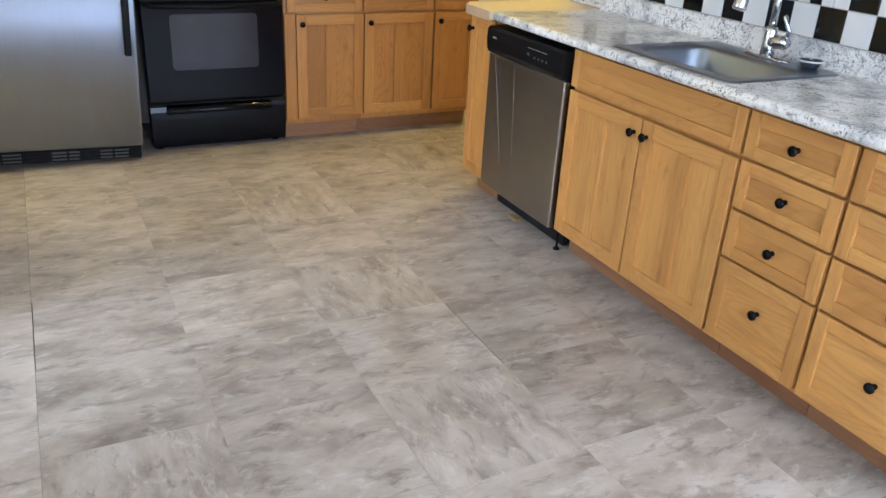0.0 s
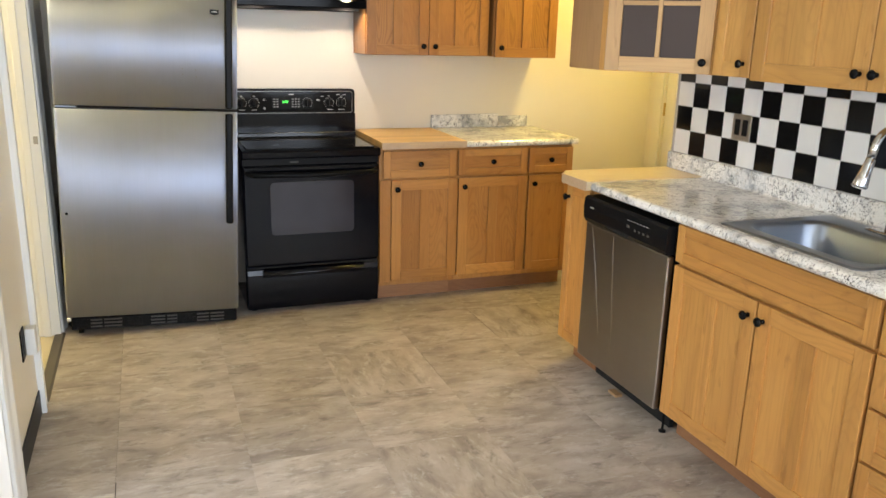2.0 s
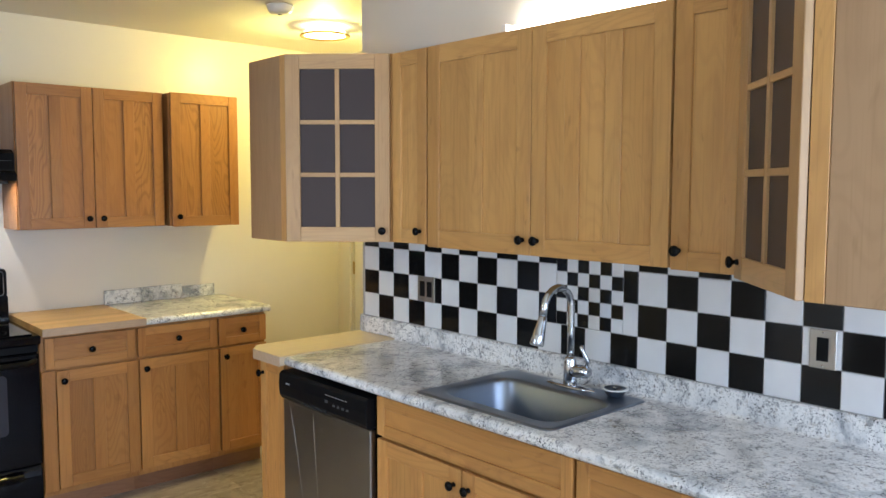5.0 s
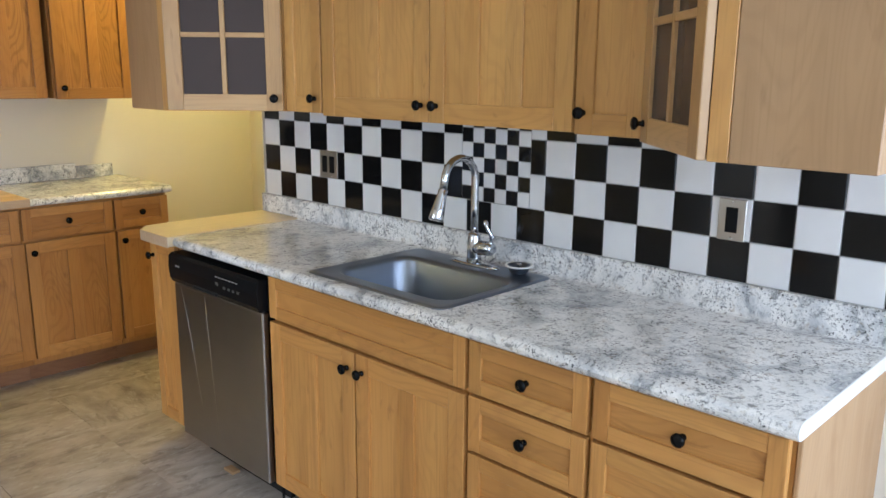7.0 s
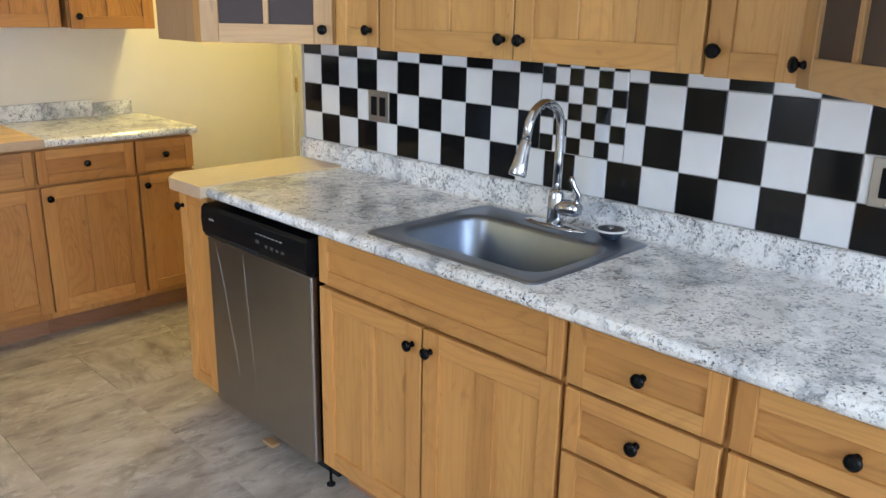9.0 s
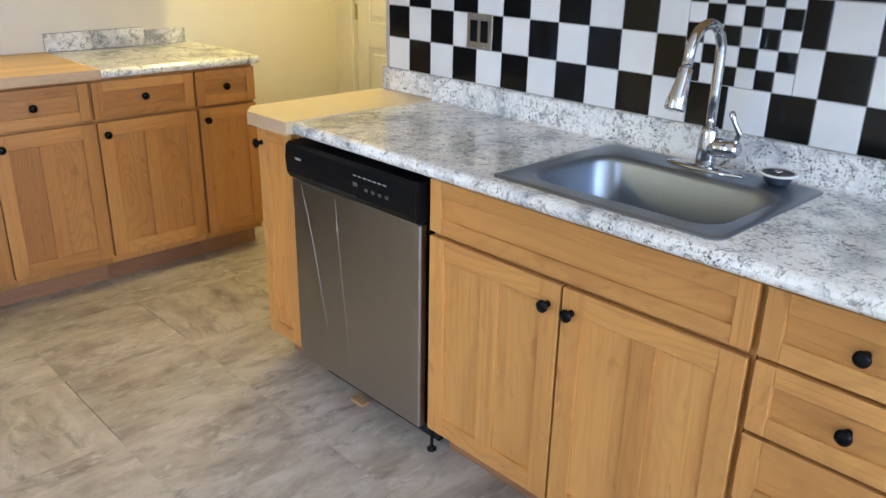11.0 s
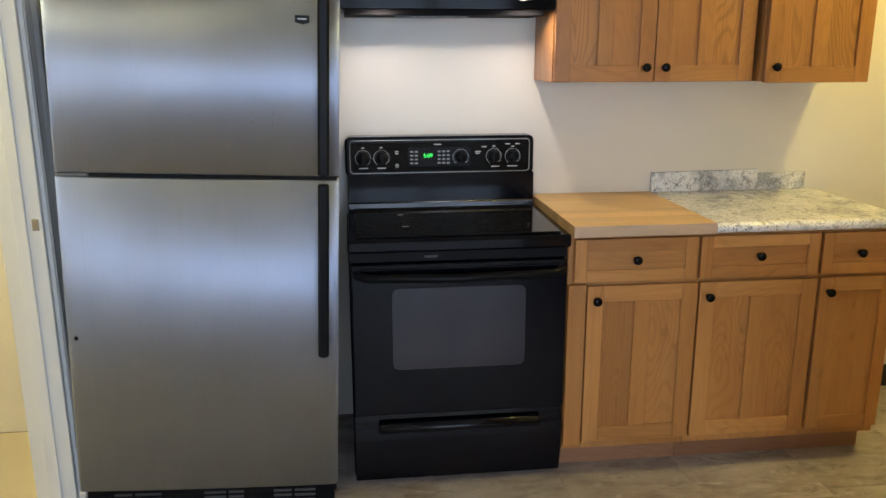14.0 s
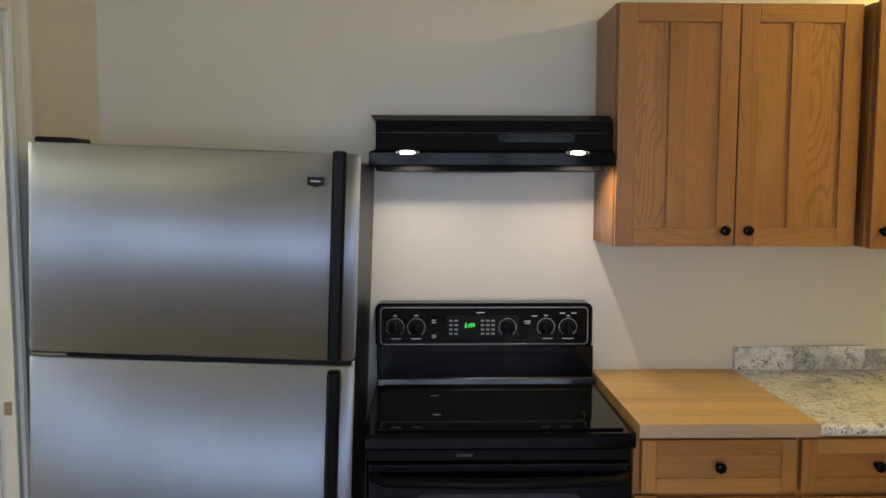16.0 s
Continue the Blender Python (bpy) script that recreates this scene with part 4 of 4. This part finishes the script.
drawer = part("storage_drawer", prism([(0.046, 0.024), (0.018, 0.024), (0.010, 0.060), (0.005, 0.130), (0.004, 0.185), (0.007, 0.225), (0.013, 0.252), (0.024, 0.272), (0.046, 0.272)], 0.006, RW - 0.006, "x", 0.002), enamel, stove)
pull = prism([(0.012, 0.262), (-0.006, 0.250), (-0.016, 0.238), (-0.019, 0.228), (-0.014, 0.219), (0.0, 0.213), (0.012, 0.211)], RW * 0.12, RW * 0.88, "x", 0.003)
for f in pull.faces:
    f.smooth = abs(f.normal.x) < 0.5
part("drawer_pull", pull, enamel, drawer, "broad curved pull lip")
oven = part("oven_door", boxes((0.004, RW - 0.004, 0.0, 0.045, 0.282, 0.832), bev=0.008, seg=2), enamel, stove)
pane = prism([(x, z) for x, z in rounded(0.145, RW - 0.150, 0.452, 0.745, 0.022)], -0.0015, 0.004, "y")
part("oven_window", pane, oven_glass, oven, "dark glass oven window")
bar = [(0.022, 0.014, 0.800), (0.030, -0.018, 0.800), (0.06, -0.036, 0.795), (RW / 2, -0.046, 0.789), (RW - 0.06, -0.036, 0.795), (RW - 0.030, -0.018, 0.800), (RW - 0.022, 0.014, 0.800)]
part("oven_handle", tube(bar, [0.013, 0.014, 0.0145, 0.0155, 0.0145, 0.014, 0.013], 14), black_plastic, oven, "long curved black handle")
# near-black strips in place of the shade inside the slots
for k in range(3):
    part("vent_slot", boxes((0.02, RW - 0.02, -0.0006, 0.002, 0.812 + k * 0.006, 0.8145 + k * 0.006)), dark_hole, oven)
part("vent_strip", boxes((0.006, RW - 0.006, 0.012, 0.046, 0.838, 0.872)), black_plastic, stove)
part("latch", boxes((RW * 0.34, RW * 0.40, 0.010, 0.0125, 0.849, 0.857), bev=0.001), slat_grey, stove)
cook = part("cooktop", prism([(-0.012, 0.876), (-0.022, 0.884), (-0.022, 0.912), (-0.012, 0.922), (0.535, 0.926), (0.535, 0.876)], 0.0, RW, "x", 0.004), enamel, stove)
part("glass_top", boxes((0.028, RW - 0.028, 0.012, 0.505, 0.9225, 0.9285), bev=0.002), black_glass, cook, "smooth black ceramic glass")
ringm = glossy_black("burner_print", 0.10, (0.010, 0.0095, 0.0095))
for bx, by, br in ((0.20, 0.15, 0.105), (0.56, 0.15, 0.085), (0.20, 0.38, 0.080), (0.56, 0.38, 0.105)):
    for r in (br, br * 0.62):
        part("burner_ring", lathe([(r - 0.002, 0.0), (r - 0.002, 0.00025), (r + 0.002, 0.00025), (r + 0.002, 0.0)], 40, pose(bx, by, 0.9284)), ringm, cook)
for bx, by in ((0.20, 0.36), (0.205, 0.15)):
    part("burner_mark", boxes((bx - 0.012, bx + 0.012, by - 0.003, by + 0.003, 0.9285, 0.9289)), mark_grey, cook)
riser = part("back_riser", prism([(0.500, 0.90), (0.506, 0.946), (0.510, 0.950), (0.5105, 1.060), (0.600, 1.060), (0.600, 0.90)], 0.006, RW - 0.012, "x", 0.003), enamel, stove)
part("riser_trim", tube([(0.008, 0.506, 0.948), (RW - 0.014, 0.506, 0.948)], 0.003, 8), steel_dark, riser)
BG0, BG1, BZ0, BZ1 = 0.0, RW - 0.012, 1.050, 1.205
guard = part("backguard", prism([(x, z) for x, z in rounded(BG0, BG1, BZ0, BZ1, 0.022)], 0.522, 0.602, "y", 0.006), enamel, stove, "black control panel")
facez = (BZ0 + BZ1) / 2
part("face_plate", prism([(x, z) for x, z in rounded(0.026, BG1 - 0.026, BZ0 + 0.022, BZ1 - 0.022, 0.010)], 0.5195, 0.523, "y"), black_glass, guard)
rimpts = [(x, 0.5205, z) for x, z in rounded(0.018, BG1 - 0.018, BZ0 + 0.014, BZ1 - 0.014, 0.014)]
part("rim_line", tube(rimpts + rimpts[:1], 0.0022, 6), steel_dark, guard)
console = part("clock_console", prism([(x, z) for x, z in rounded(0.243, 0.492, facez - 0.040, facez + 0.036, 0.010)], 0.5165, 0.5198, "y", 0.001), black_plastic, guard)
part("display", boxes((0.292, 0.352, 0.5152, 0.5166, facez - 0.013, facez + 0.017)), dark_hole, console)
words("5:09", 0.021, clock_glow, console, Matrix.Translation((0.322, 0.5148, facez + 0.002)) @ FRONT, "green clock digits", "digits")
for i in range(4):
    for j, bx in enumerate((0.258, 0.276, 0.366, 0.384, 0.402)):
        part("button", boxes((bx - 0.006, bx + 0.006, 0.5152, 0.5166, facez - 0.030 + i * 0.015, facez - 0.023 + i * 0.015), bev=0.0005), mark_grey, console)
dial = mesh_of("dial", lathe([(0.0, 0.028), (0.014, 0.028), (0.0205, 0.022), (0.022, 0.004), (0.022, 0.0), (0.0, 0.0)], 24, pose(0, 0, 0, 90)), black_plastic)
tick = []
for k in range(24):
    a = radians(-140 + k * 280 / 23)
    tick.append((math.sin(a), math.cos(a)))
bm = bmesh.new()
for sx, sz in tick:
    box(bm, 0.0300 * sx - 0.0013, 0.0300 * sx + 0.0013, -0.0006, 0.0, 0.0300 * sz - 0.0013, 0.0300 * sz + 0.0013)
scale_mesh = mesh_of("dial_scale", bm, mark_white)
for kx in (0.068, 0.140, 0.452, 0.584, 0.660):
    d = part("dial", dial, black_plastic, guard, "black control dial", pose(kx, 0.5165 if kx == 0.452 else 0.5195, facez - 0.004))
    part("pointer", boxes((-0.0035, 0.0035, -0.040, -0.020, -0.019, 0.019), bev=0.002), black_plastic, d)
    part("dial_scale", scale_mesh, mark_white, guard, "", pose(kx, 0.5164 if kx == 0.452 else 0.5194, facez - 0.004))
for kx, kz, w in ((0.068, 0.036, 0.012), (0.140, 0.036, 0.012), (0.584, 0.036, 0.012), (0.660, 0.034, 0.012), (0.07, -0.044, 0.034), (0.14, -0.044, 0.034), (0.59, -0.044, 0.034), (0.66, -0.044, 0.040),
                  (0.640, 0.044, 0.018), (0.680, 0.044, 0.018), (0.200, 0.020, 0.014), (0.200, 0.012, 0.014), (0.520, 0.016, 0.022), (0.520, 0.009, 0.018), (0.545, 0.034, 0.020), (0.36, 0.046, 0.030), (0.425, 0.022, 0.016), (0.425, -0.026, 0.016)):
    part("print_bar", boxes((kx - w / 2, kx + w / 2, 0.5188, 0.5196, facez + kz - 0.0016, facez + kz + 0.0016)), mark_white, guard)
part("badge_print", lathe([(0.0, 0.0008), (0.008, 0.0008), (0.008, 0.0), (0.0, 0.0)], 16, pose(0.200, 0.5195, facez - 0.036, 90)), mark_grey, guard)


# ---- refrigerator ----
FX0 = -1.536
FW = 0.846
LEAN = 2.1                       # it stands lower on its handle side
fr = thing("refrigerator", "stainless steel top-freezer refrigerator with black handles", "refrigerator", pose(FX0, -0.075, 0, 0, LEAN))
FH = 1.722
part("cabinet", boxes((0.004, FW - 0.004, 0.075, 0.715, 0.045, FH - 0.018), bev=0.006), black_plastic, fr, "black cabinet sides")


def fridge_door(z0, z1):
    """A door with rounded vertical edges."""
    arc = [(FW * k / 24, -0.006 + 0.006 * (k / 12 - 1) ** 2) for k in range(1, 24)]
    pts = [(0.0, 0.068), (0.0, 0.018), (0.001, 0.012), (0.004, 0.006), (0.009, 0.002), (0.018, 0.0002)] + arc
    pts += [(FW - 0.018, 0.0002), (FW - 0.009, 0.002), (FW - 0.004, 0.006), (FW - 0.001, 0.012), (FW, 0.018), (FW, 0.068)]
    d = part("door", prism(pts, z0, z1, "z", 0.003), steel, fr, "brushed stainless steel door")
    for f in d.data.polygons:
        f.use_smooth = abs(f.normal.z) < 0.3
    return d


low, high = fridge_door(0.118, 1.167), fridge_door(1.181, FH)
part("gasket", boxes((0.010, FW - 0.010, 0.052, 0.074, 0.125, FH - 0.01)), dark_hole, fr)
# dark filling that paints the shade between the two doors
part("gap_shade", boxes((0.10, FW - 0.006, 0.008, 0.05, 1.1675, 1.1805)), dark_hole, fr)
part("hinge", boxes((0.006, 0.098, 0.004, 0.05, 1.169, 1.1790), bev=0.002), sink_steel, fr, "steel middle hinge")
part("hinge_cover", boxes((0.010, 0.115, 0.020, 0.12, FH - 0.012, FH + 0.014), bev=0.004), black_plastic, fr, "black top hinge cover")


def handle(door, z0, z1, name="handle"):
    x = FW - 0.046
    bar = prism([(x + u, v) for u, v in ((-0.017, -0.020), (-0.017, -0.040), (-0.010, -0.050), (0.010, -0.050), (0.017, -0.040), (0.017, -0.020))], z0, z1, "z", 0.004)
    grip = part(name, bar, black_plastic, door, "long black plastic handle")
    for a, c in ((z0 + 0.004, z0 + 0.05), (z1 - 0.05, z1 - 0.004)):
        part("handle_mount", boxes((x - 0.014, x + 0.014, -0.0205, 0.002, a, c), bev=0.002), black_plastic, grip)


handle(high, 1.187, 1.727)
handle(low, 0.599, 1.161)
part("badge", prism([(FW - 0.130, 1.659), (FW - 0.130, 1.639), (FW - 0.109, 1.633), (FW - 0.088, 1.639), (FW - 0.088, 1.659)], -0.0055, 0.001, "y", 0.0006), black_plastic, high, "small dark badge")
part("badge_mark", boxes((FW - 0.122, FW - 0.096, -0.0062, -0.0050, 1.6465, 1.6505)), mark_white, high)
part("plug_button", lathe([(0.0, 0.004), (0.006, 0.003), (0.007, 0.0), (0.0, 0.0)], 14, pose(0.030, -0.0005, 0.655, 90)), black_plastic, low, "small black plug")
for sx, sz in ((0.585, 1.372), (0.647, 1.368), (0.585, 1.345), (0.647, 1.335)):
    part("dent_mark", lathe([(0.0, 0.0008), (0.0022, 0.0006), (0.0026, 0.0), (0.0, 0.0)], 10, pose(sx, -0.0055, sz, 90)), mark_grey, high)
grille = part("base_grille", boxes((0.022, FW - 0.010, 0.012, 0.045, 0.046, 0.112), bev=0.004), black_plastic, fr, "black slotted base grille")
for i, (a, c) in enumerate(((0.045, 0.10), (0.11, 0.165), (0.175, 0.26), (0.285, 0.36), (0.40, 0.47), (0.48, 0.53), (0.56, 0.62), (0.63, 0.69), (0.70, 0.77))):
    for z in (0.060, 0.078, 0.096):
        part("slat", boxes((a, c, 0.0085, 0.0125, z - 0.004, z + 0.004), bev=0.0008), slat_grey if (i + int(z * 1000)) % 3 else black_plastic, grille)
for x in (0.06, FW - 0.06):
    for y in (0.09, 0.66):
        part("roller", lathe([(0.0, -0.012), (0.022, -0.012), (0.022, 0.012), (0.0, 0.012)], 16, pose(x, y, 0.022 + x * math.tan(radians(LEAN)), 0, 90)), black_plastic, fr)
part("hinge_foot", boxes((0.002, 0.022, 0.0, 0.05, 0.098, 0.116), bev=0.003), white_plastic, fr)


# ---- hood ----
HX0, HX1 = -0.630, 0.128
HW = HX1 - HX0
hood = thing("range_hood", "black under-cabinet range hood with two lit lamps", "range hood", pose(HX0, NY, 0))
HB, HT = 1.668, 1.828
HD = -0.335
shell = bmesh.new()
lo = [shell.verts.new(p) for p in ((0, -0.001, HB + 0.042), (0.0, HD, HB + 0.042), (HW, HD, HB + 0.042), (HW, -0.001, HB + 0.042))]
mid = [shell.verts.new(p) for p in ((0.004, -0.001, HB + 0.05), (0.020, HD + 0.012, HB + 0.05), (HW - 0.004, HD + 0.012, HB + 0.05), (HW, -0.001, HB + 0.05))]
up = [shell.verts.new(p) for p in ((0.004, -0.001, HT - 0.022), (0.020, HD + 0.020, HT - 0.022), (HW - 0.004, HD + 0.020, HT - 0.022), (HW, -0.001, HT - 0.022))]
tp = [shell.verts.new(p) for p in ((0.0, -0.001, HT), (0.0, HD + 0.075, HT), (HW, HD + 0.075, HT), (HW, -0.001, HT))]
for a, c in ((lo, mid), (mid, up), (up, tp)):
    for i in range(4):
        shell.faces.new((a[i], a[(i + 1) % 4], c[(i + 1) % 4], c[i]))
shell.faces.new(tp), shell.faces.new(lo[::-1])
bmesh.ops.recalc_face_normals(shell, faces=shell.faces)
bmesh.ops.bevel(shell, geom=list(shell.edges), offset=0.0025, segments=2, affect="EDGES")
hood_black = glossy_black("hood_enamel", 0.09, (0.0045, 0.0045, 0.0055), 0.08)
body = part("shell", shell, hood_black, hood)
part("lip", boxes((0.0, HW, HD - 0.004, HD + 0.012, HB, HB + 0.0415), (0.0, 0.012, HD + 0.012, -0.002, HB, HB + 0.0415), (HW - 0.012, HW, HD + 0.012, -0.002, HB, HB + 0.0415), bev=0.003), hood_black, hood)
part("filter_housing", boxes((0.014, HW - 0.014, HD + 0.107, -0.004, HB - 0.015, HB + 0.0275), bev=0.003), dark_hole, hood)
part("underside", boxes((0.012, HW - 0.012, HD + 0.012, -0.003, HB + 0.028, HB + 0.036)), black_plastic, hood)
for k in range(9):
    part("filter_slat", boxes((HW * 0.26, HW * 0.62, HD + 0.11 + k * 0.022, HD + 0.124 + k * 0.022, HB - 0.0185, HB - 0.0152), bev=0.001), enamel, hood)
part("trim_line", boxes((0.03, HW - 0.02, HD + 0.0105, HD + 0.0135, HB + 0.1005, HB + 0.102)), slat_grey, hood)
bez = prism([(x, z) for x, z in rounded(HW * 0.52, HW * 0.84, HB + 0.072, HB + 0.098, 0.012)], HD + 0.0105, HD + 0.016, "y", 0.001)
part("control_bezel", bez, hood_black, hood)
for kx in (0.56, 0.60, 0.66, 0.71, 0.76, 0.80):
    part("switch", boxes((HW * kx - 0.008, HW * kx + 0.008, HD + 0.0085, HD + 0.0106, HB + 0.080, HB + 0.090), bev=0.0012), hood_black, hood)
for kx in (0.535, 0.575, 0.815):
    part("print_bar", boxes((HW * kx - 0.008, HW * kx + 0.008, HD + 0.0098, HD + 0.0104, HB + 0.0935, HB + 0.0950)), slat_grey, hood)
for lx in (HX0 + HW * 0.155, HX0 + HW * 0.845):
    lens = part("lamp_lens", lathe([(0.0, 0.020), (0.022, 0.016), (0.034, 0.006), (0.038, 0.0), (0.0, 0.0)], 20, pose(lx - HX0, HD - 0.004, HB + 0.040, 90) @ Matrix.Diagonal((0.62, 0.19, 0.45, 1))), lens_glow, hood, "glowing lamp lens")
    part("lens_rim", lathe([(0.036, 0.0), (0.036, 0.003), (0.047, 0.002), (0.047, 0.0)], 20, pose(lx - HX0, HD - 0.0042, HB + 0.040, 90) @ Matrix.Diagonal((0.82, 0.17, 1, 1))), chrome, hood)

# ---- ceiling fixtures ----
cl = thing("ceiling_light", "lit glass ceiling light with a brass ring", "ceiling light", pose(1.66, -0.17, CEIL))
part("canopy", lathe([(0.0, 0.0), (0.070, 0.0), (0.066, -0.012), (0.0, -0.014)], 28), white_plastic, cl)
part("glass_shade", lathe([(0.060, -0.013), (0.100, -0.018), (0.122, -0.034), (0.126, -0.048)], 32), dome_glow, cl, "glowing frosted glass shade")
part("brass_ring", lathe([(0.126, -0.046), (0.142, -0.048), (0.146, -0.056), (0.130, -0.060), (0.120, -0.054)], 32), brass, cl, "brass ring")
kl = thing("strip_light", "lit fluorescent strip light lying on the wall cabinets", "strip light", pose(1.27, -2.44, SU1))
part("housing", boxes((-0.035, 0.035, -0.46, 0.46, 0.0, 0.035), bev=0.004), white_plastic, kl)
part("tube", tube([(0.0, -0.43, 0.053), (0.0, 0.43, 0.053)], 0.016, 14), tube_glow, kl, "glowing fluorescent tube")
for y in (-0.445, 0.445):
    part("tube_holder", boxes((-0.02, 0.02, y - 0.012, y + 0.012, 0.0352, 0.078), bev=0.003), white_plastic, kl)
sd = thing("smoke_detector", "round white ceiling smoke detector", "smoke detector", pose(1.19, -0.47, CEIL))
part("base", lathe([(0.0, 0.0), (0.068, 0.0), (0.068, -0.010), (0.0, -0.010)], 28), white_plastic, sd)
part("cover", lathe([(0.064, -0.010), (0.062, -0.026), (0.050, -0.040), (0.030, -0.044), (0.0, -0.045)], 28), white_plastic, sd)
part("test_button", lathe([(0.012, -0.044), (0.011, -0.048), (0.0, -0.049)], 14), mark_grey, sd)


# ---- outlets ----
def outlet(m, w, h, gangs, label, plate, insert):
    o = thing("wall_outlet", label, "outlet", m)
    part("cover_plate", boxes((-w / 2, w / 2, -0.006, -0.0005, -h / 2, h / 2), bev=0.002), plate, o)
    for g in range(gangs):
        cx = (g - (gangs - 1) / 2) * 0.047
        part("insert", boxes((cx - 0.0165, cx + 0.0165, -0.008, -0.0062, -0.034, 0.034), bev=0.001), insert, o)
        for z in (-0.048, 0.048):
            part("screw", lathe([(0.0, 0.0012), (0.003, 0.0008), (0.0033, 0.0), (0.0, 0.0)], 10, pose(cx, -0.006, z, 90)), chrome, o)
    return o


outlet(pose(EX - 0.007, -1.462, 1.190, 0, 0, -90), 0.114, 0.112, 2, "double switch plate of brushed metal on the tiles", gold_plate, black_plastic)
outlet(pose(EX - 0.007, -3.183, 1.186, 0, 0, -90), 0.076, 0.112, 1, "silver outlet plate with a black receptacle on the tiles", gold_plate, black_plastic)
wo = outlet(pose(WX, -1.14, 0.40, 0, 0, 90), 0.075, 0.118, 1, "black outlet low on the cream wall", black_plastic, black_plastic)
box_ob = solid("plug_adapter", boxes((WX + 0.009, WX + 0.045, -1.125, -1.070, 0.345, 0.450), bev=0.005, seg=2), white_plastic, "white plug-in box in the low outlet", "plug")


# ---- wall tiles ----
PITCH, JOINT = 0.1117, 0.003
ROW0 = 1.0205
TEND = -3.66
part("grout_bed", boxes((EX - 0.004, EX - 0.0002, TEND, TILE_END - 0.002, ROW0 - 0.001, SU0 + 0.03)), grout, wall_east)


def tile_mesh(name, w, h, mat):
    return mesh_of(name, boxes((-0.0075, -0.0005, -w / 2, w / 2, -h / 2, h / 2), bev=0.0012), mat)


MY0, MY1, MZ0 = -2.503, -2.205, ROW0 + PITCH       # stretch of small tiles
HALF = (MY0 - MY1) / -6
cache = {}


def put_tile(y0, y1, z0, z1, black):
    """One tile of the checkerboard between the joints."""
    key = (round(y1 - y0, 3), round(z1 - z0, 3), black)
    if key not in cache:
        cache[key] = tile_mesh("tile", key[0] - JOINT, key[1] - JOINT, tile_black if black else tile_white)
    part("tile", cache[key], None, wall_east, "", pose(EX, (y0 + y1) / 2, (z0 + z1) / 2, random.uniform(-0.15, 0.15), random.uniform(-0.25, 0.25), random.uniform(-0.35, 0.35)))


y, col = TILE_END - 0.023, 0
while y > TEND + 0.02:
    y0 = max(y - PITCH, TEND)
    for r in range(4):
        z0, z1 = ROW0 + r * PITCH, min(ROW0 + (r + 1) * PITCH, SU0 + 0.03)
        black = (col + r) % 2 == 1
        if r == 0 or y0 >= MY1 - 0.004 or y <= MY0 + 0.004:
            put_tile(y0, y, z0, z1, black)
        else:
            if y > MY1 + 0.015:
                put_tile(MY1, y, z0, z1, black)
            if y0 < MY0 - 0.015:
                put_tile(y0, MY0, z0, z1, black)
    y, col = y0, col + 1
for i in range(6):
    for j in range(6):
        z0 = MZ0 + j * HALF
        if z0 < SU0 + 0.02:
            put_tile(MY1 - (i + 1) * HALF, MY1 - i * HALF, z0, min(z0 + HALF, SU0 + 0.03), (i + j) % 2 == 0)

# ---- floor tiles ----
FP = 0.466
shape = mesh_of("tile", boxes((-FP / 2 + 0.0002, FP / 2 - 0.0002, -FP / 2 + 0.0002, FP / 2 - 0.0002, -0.003, 0.0), bev=0.0004), floor_mat)
LOOSE = ((0, -5), (1, -5), (-3, -4), (1, -1), (0, -2))      # tiles that have slid a little, leaving a dark joint
for i in range(-4, 5):
    x = 0.125 + (i + 0.5) * FP
    shift = (-0.02, 0.05, 0.03, -0.01, 0.0, -0.03, 0.02, 0.01, 0.0)[i + 4]
    for j in range(-13, 2):
        y = -0.19 + shift + (j + 0.5) * FP
        x0, x1 = max(x - FP / 2, WX + 0.002), min(x + FP / 2, NOOK_X if y > -1.25 else EX)
        y0, y1 = max(y - FP / 2, SY + 0.002), min(y + FP / 2, NY - 0.002)
        if x1 - x0 < 0.02 or y1 - y0 < 0.02:
            continue
        if x1 - x0 > FP - 0.001 and y1 - y0 > FP - 0.001:
            t = part("tile", shape, None, floor, "", pose(x + (0.0022 if (i, j) in LOOSE else 0), y, random.uniform(-0.0004, 0.0), 0, 0, (0, 180, 0, 180, 90)[random.randrange(5)] + random.uniform(-0.04, 0.04)))
        else:
            t = part("tile", boxes((x0 - x + 0.0006, x1 - x - 0.0006, y0 - y + 0.0006, y1 - y - 0.0006, -0.003, 0.0), bev=0.0008), floor_mat, floor, "", pose(x, y, 0))

# oak strips in the hall doorway
plank = mesh_of("plank", boxes((-0.0285, 0.0285, -0.0012 - 1.3, 1.3, -0.004, 0.0), bev=0.0006), oak)
for i in range(45):
    part("plank", plank, None, hall_floor, "", pose(WX - 0.06 - i * 0.0575, -2.75, 0.0, 0, 0, 0))
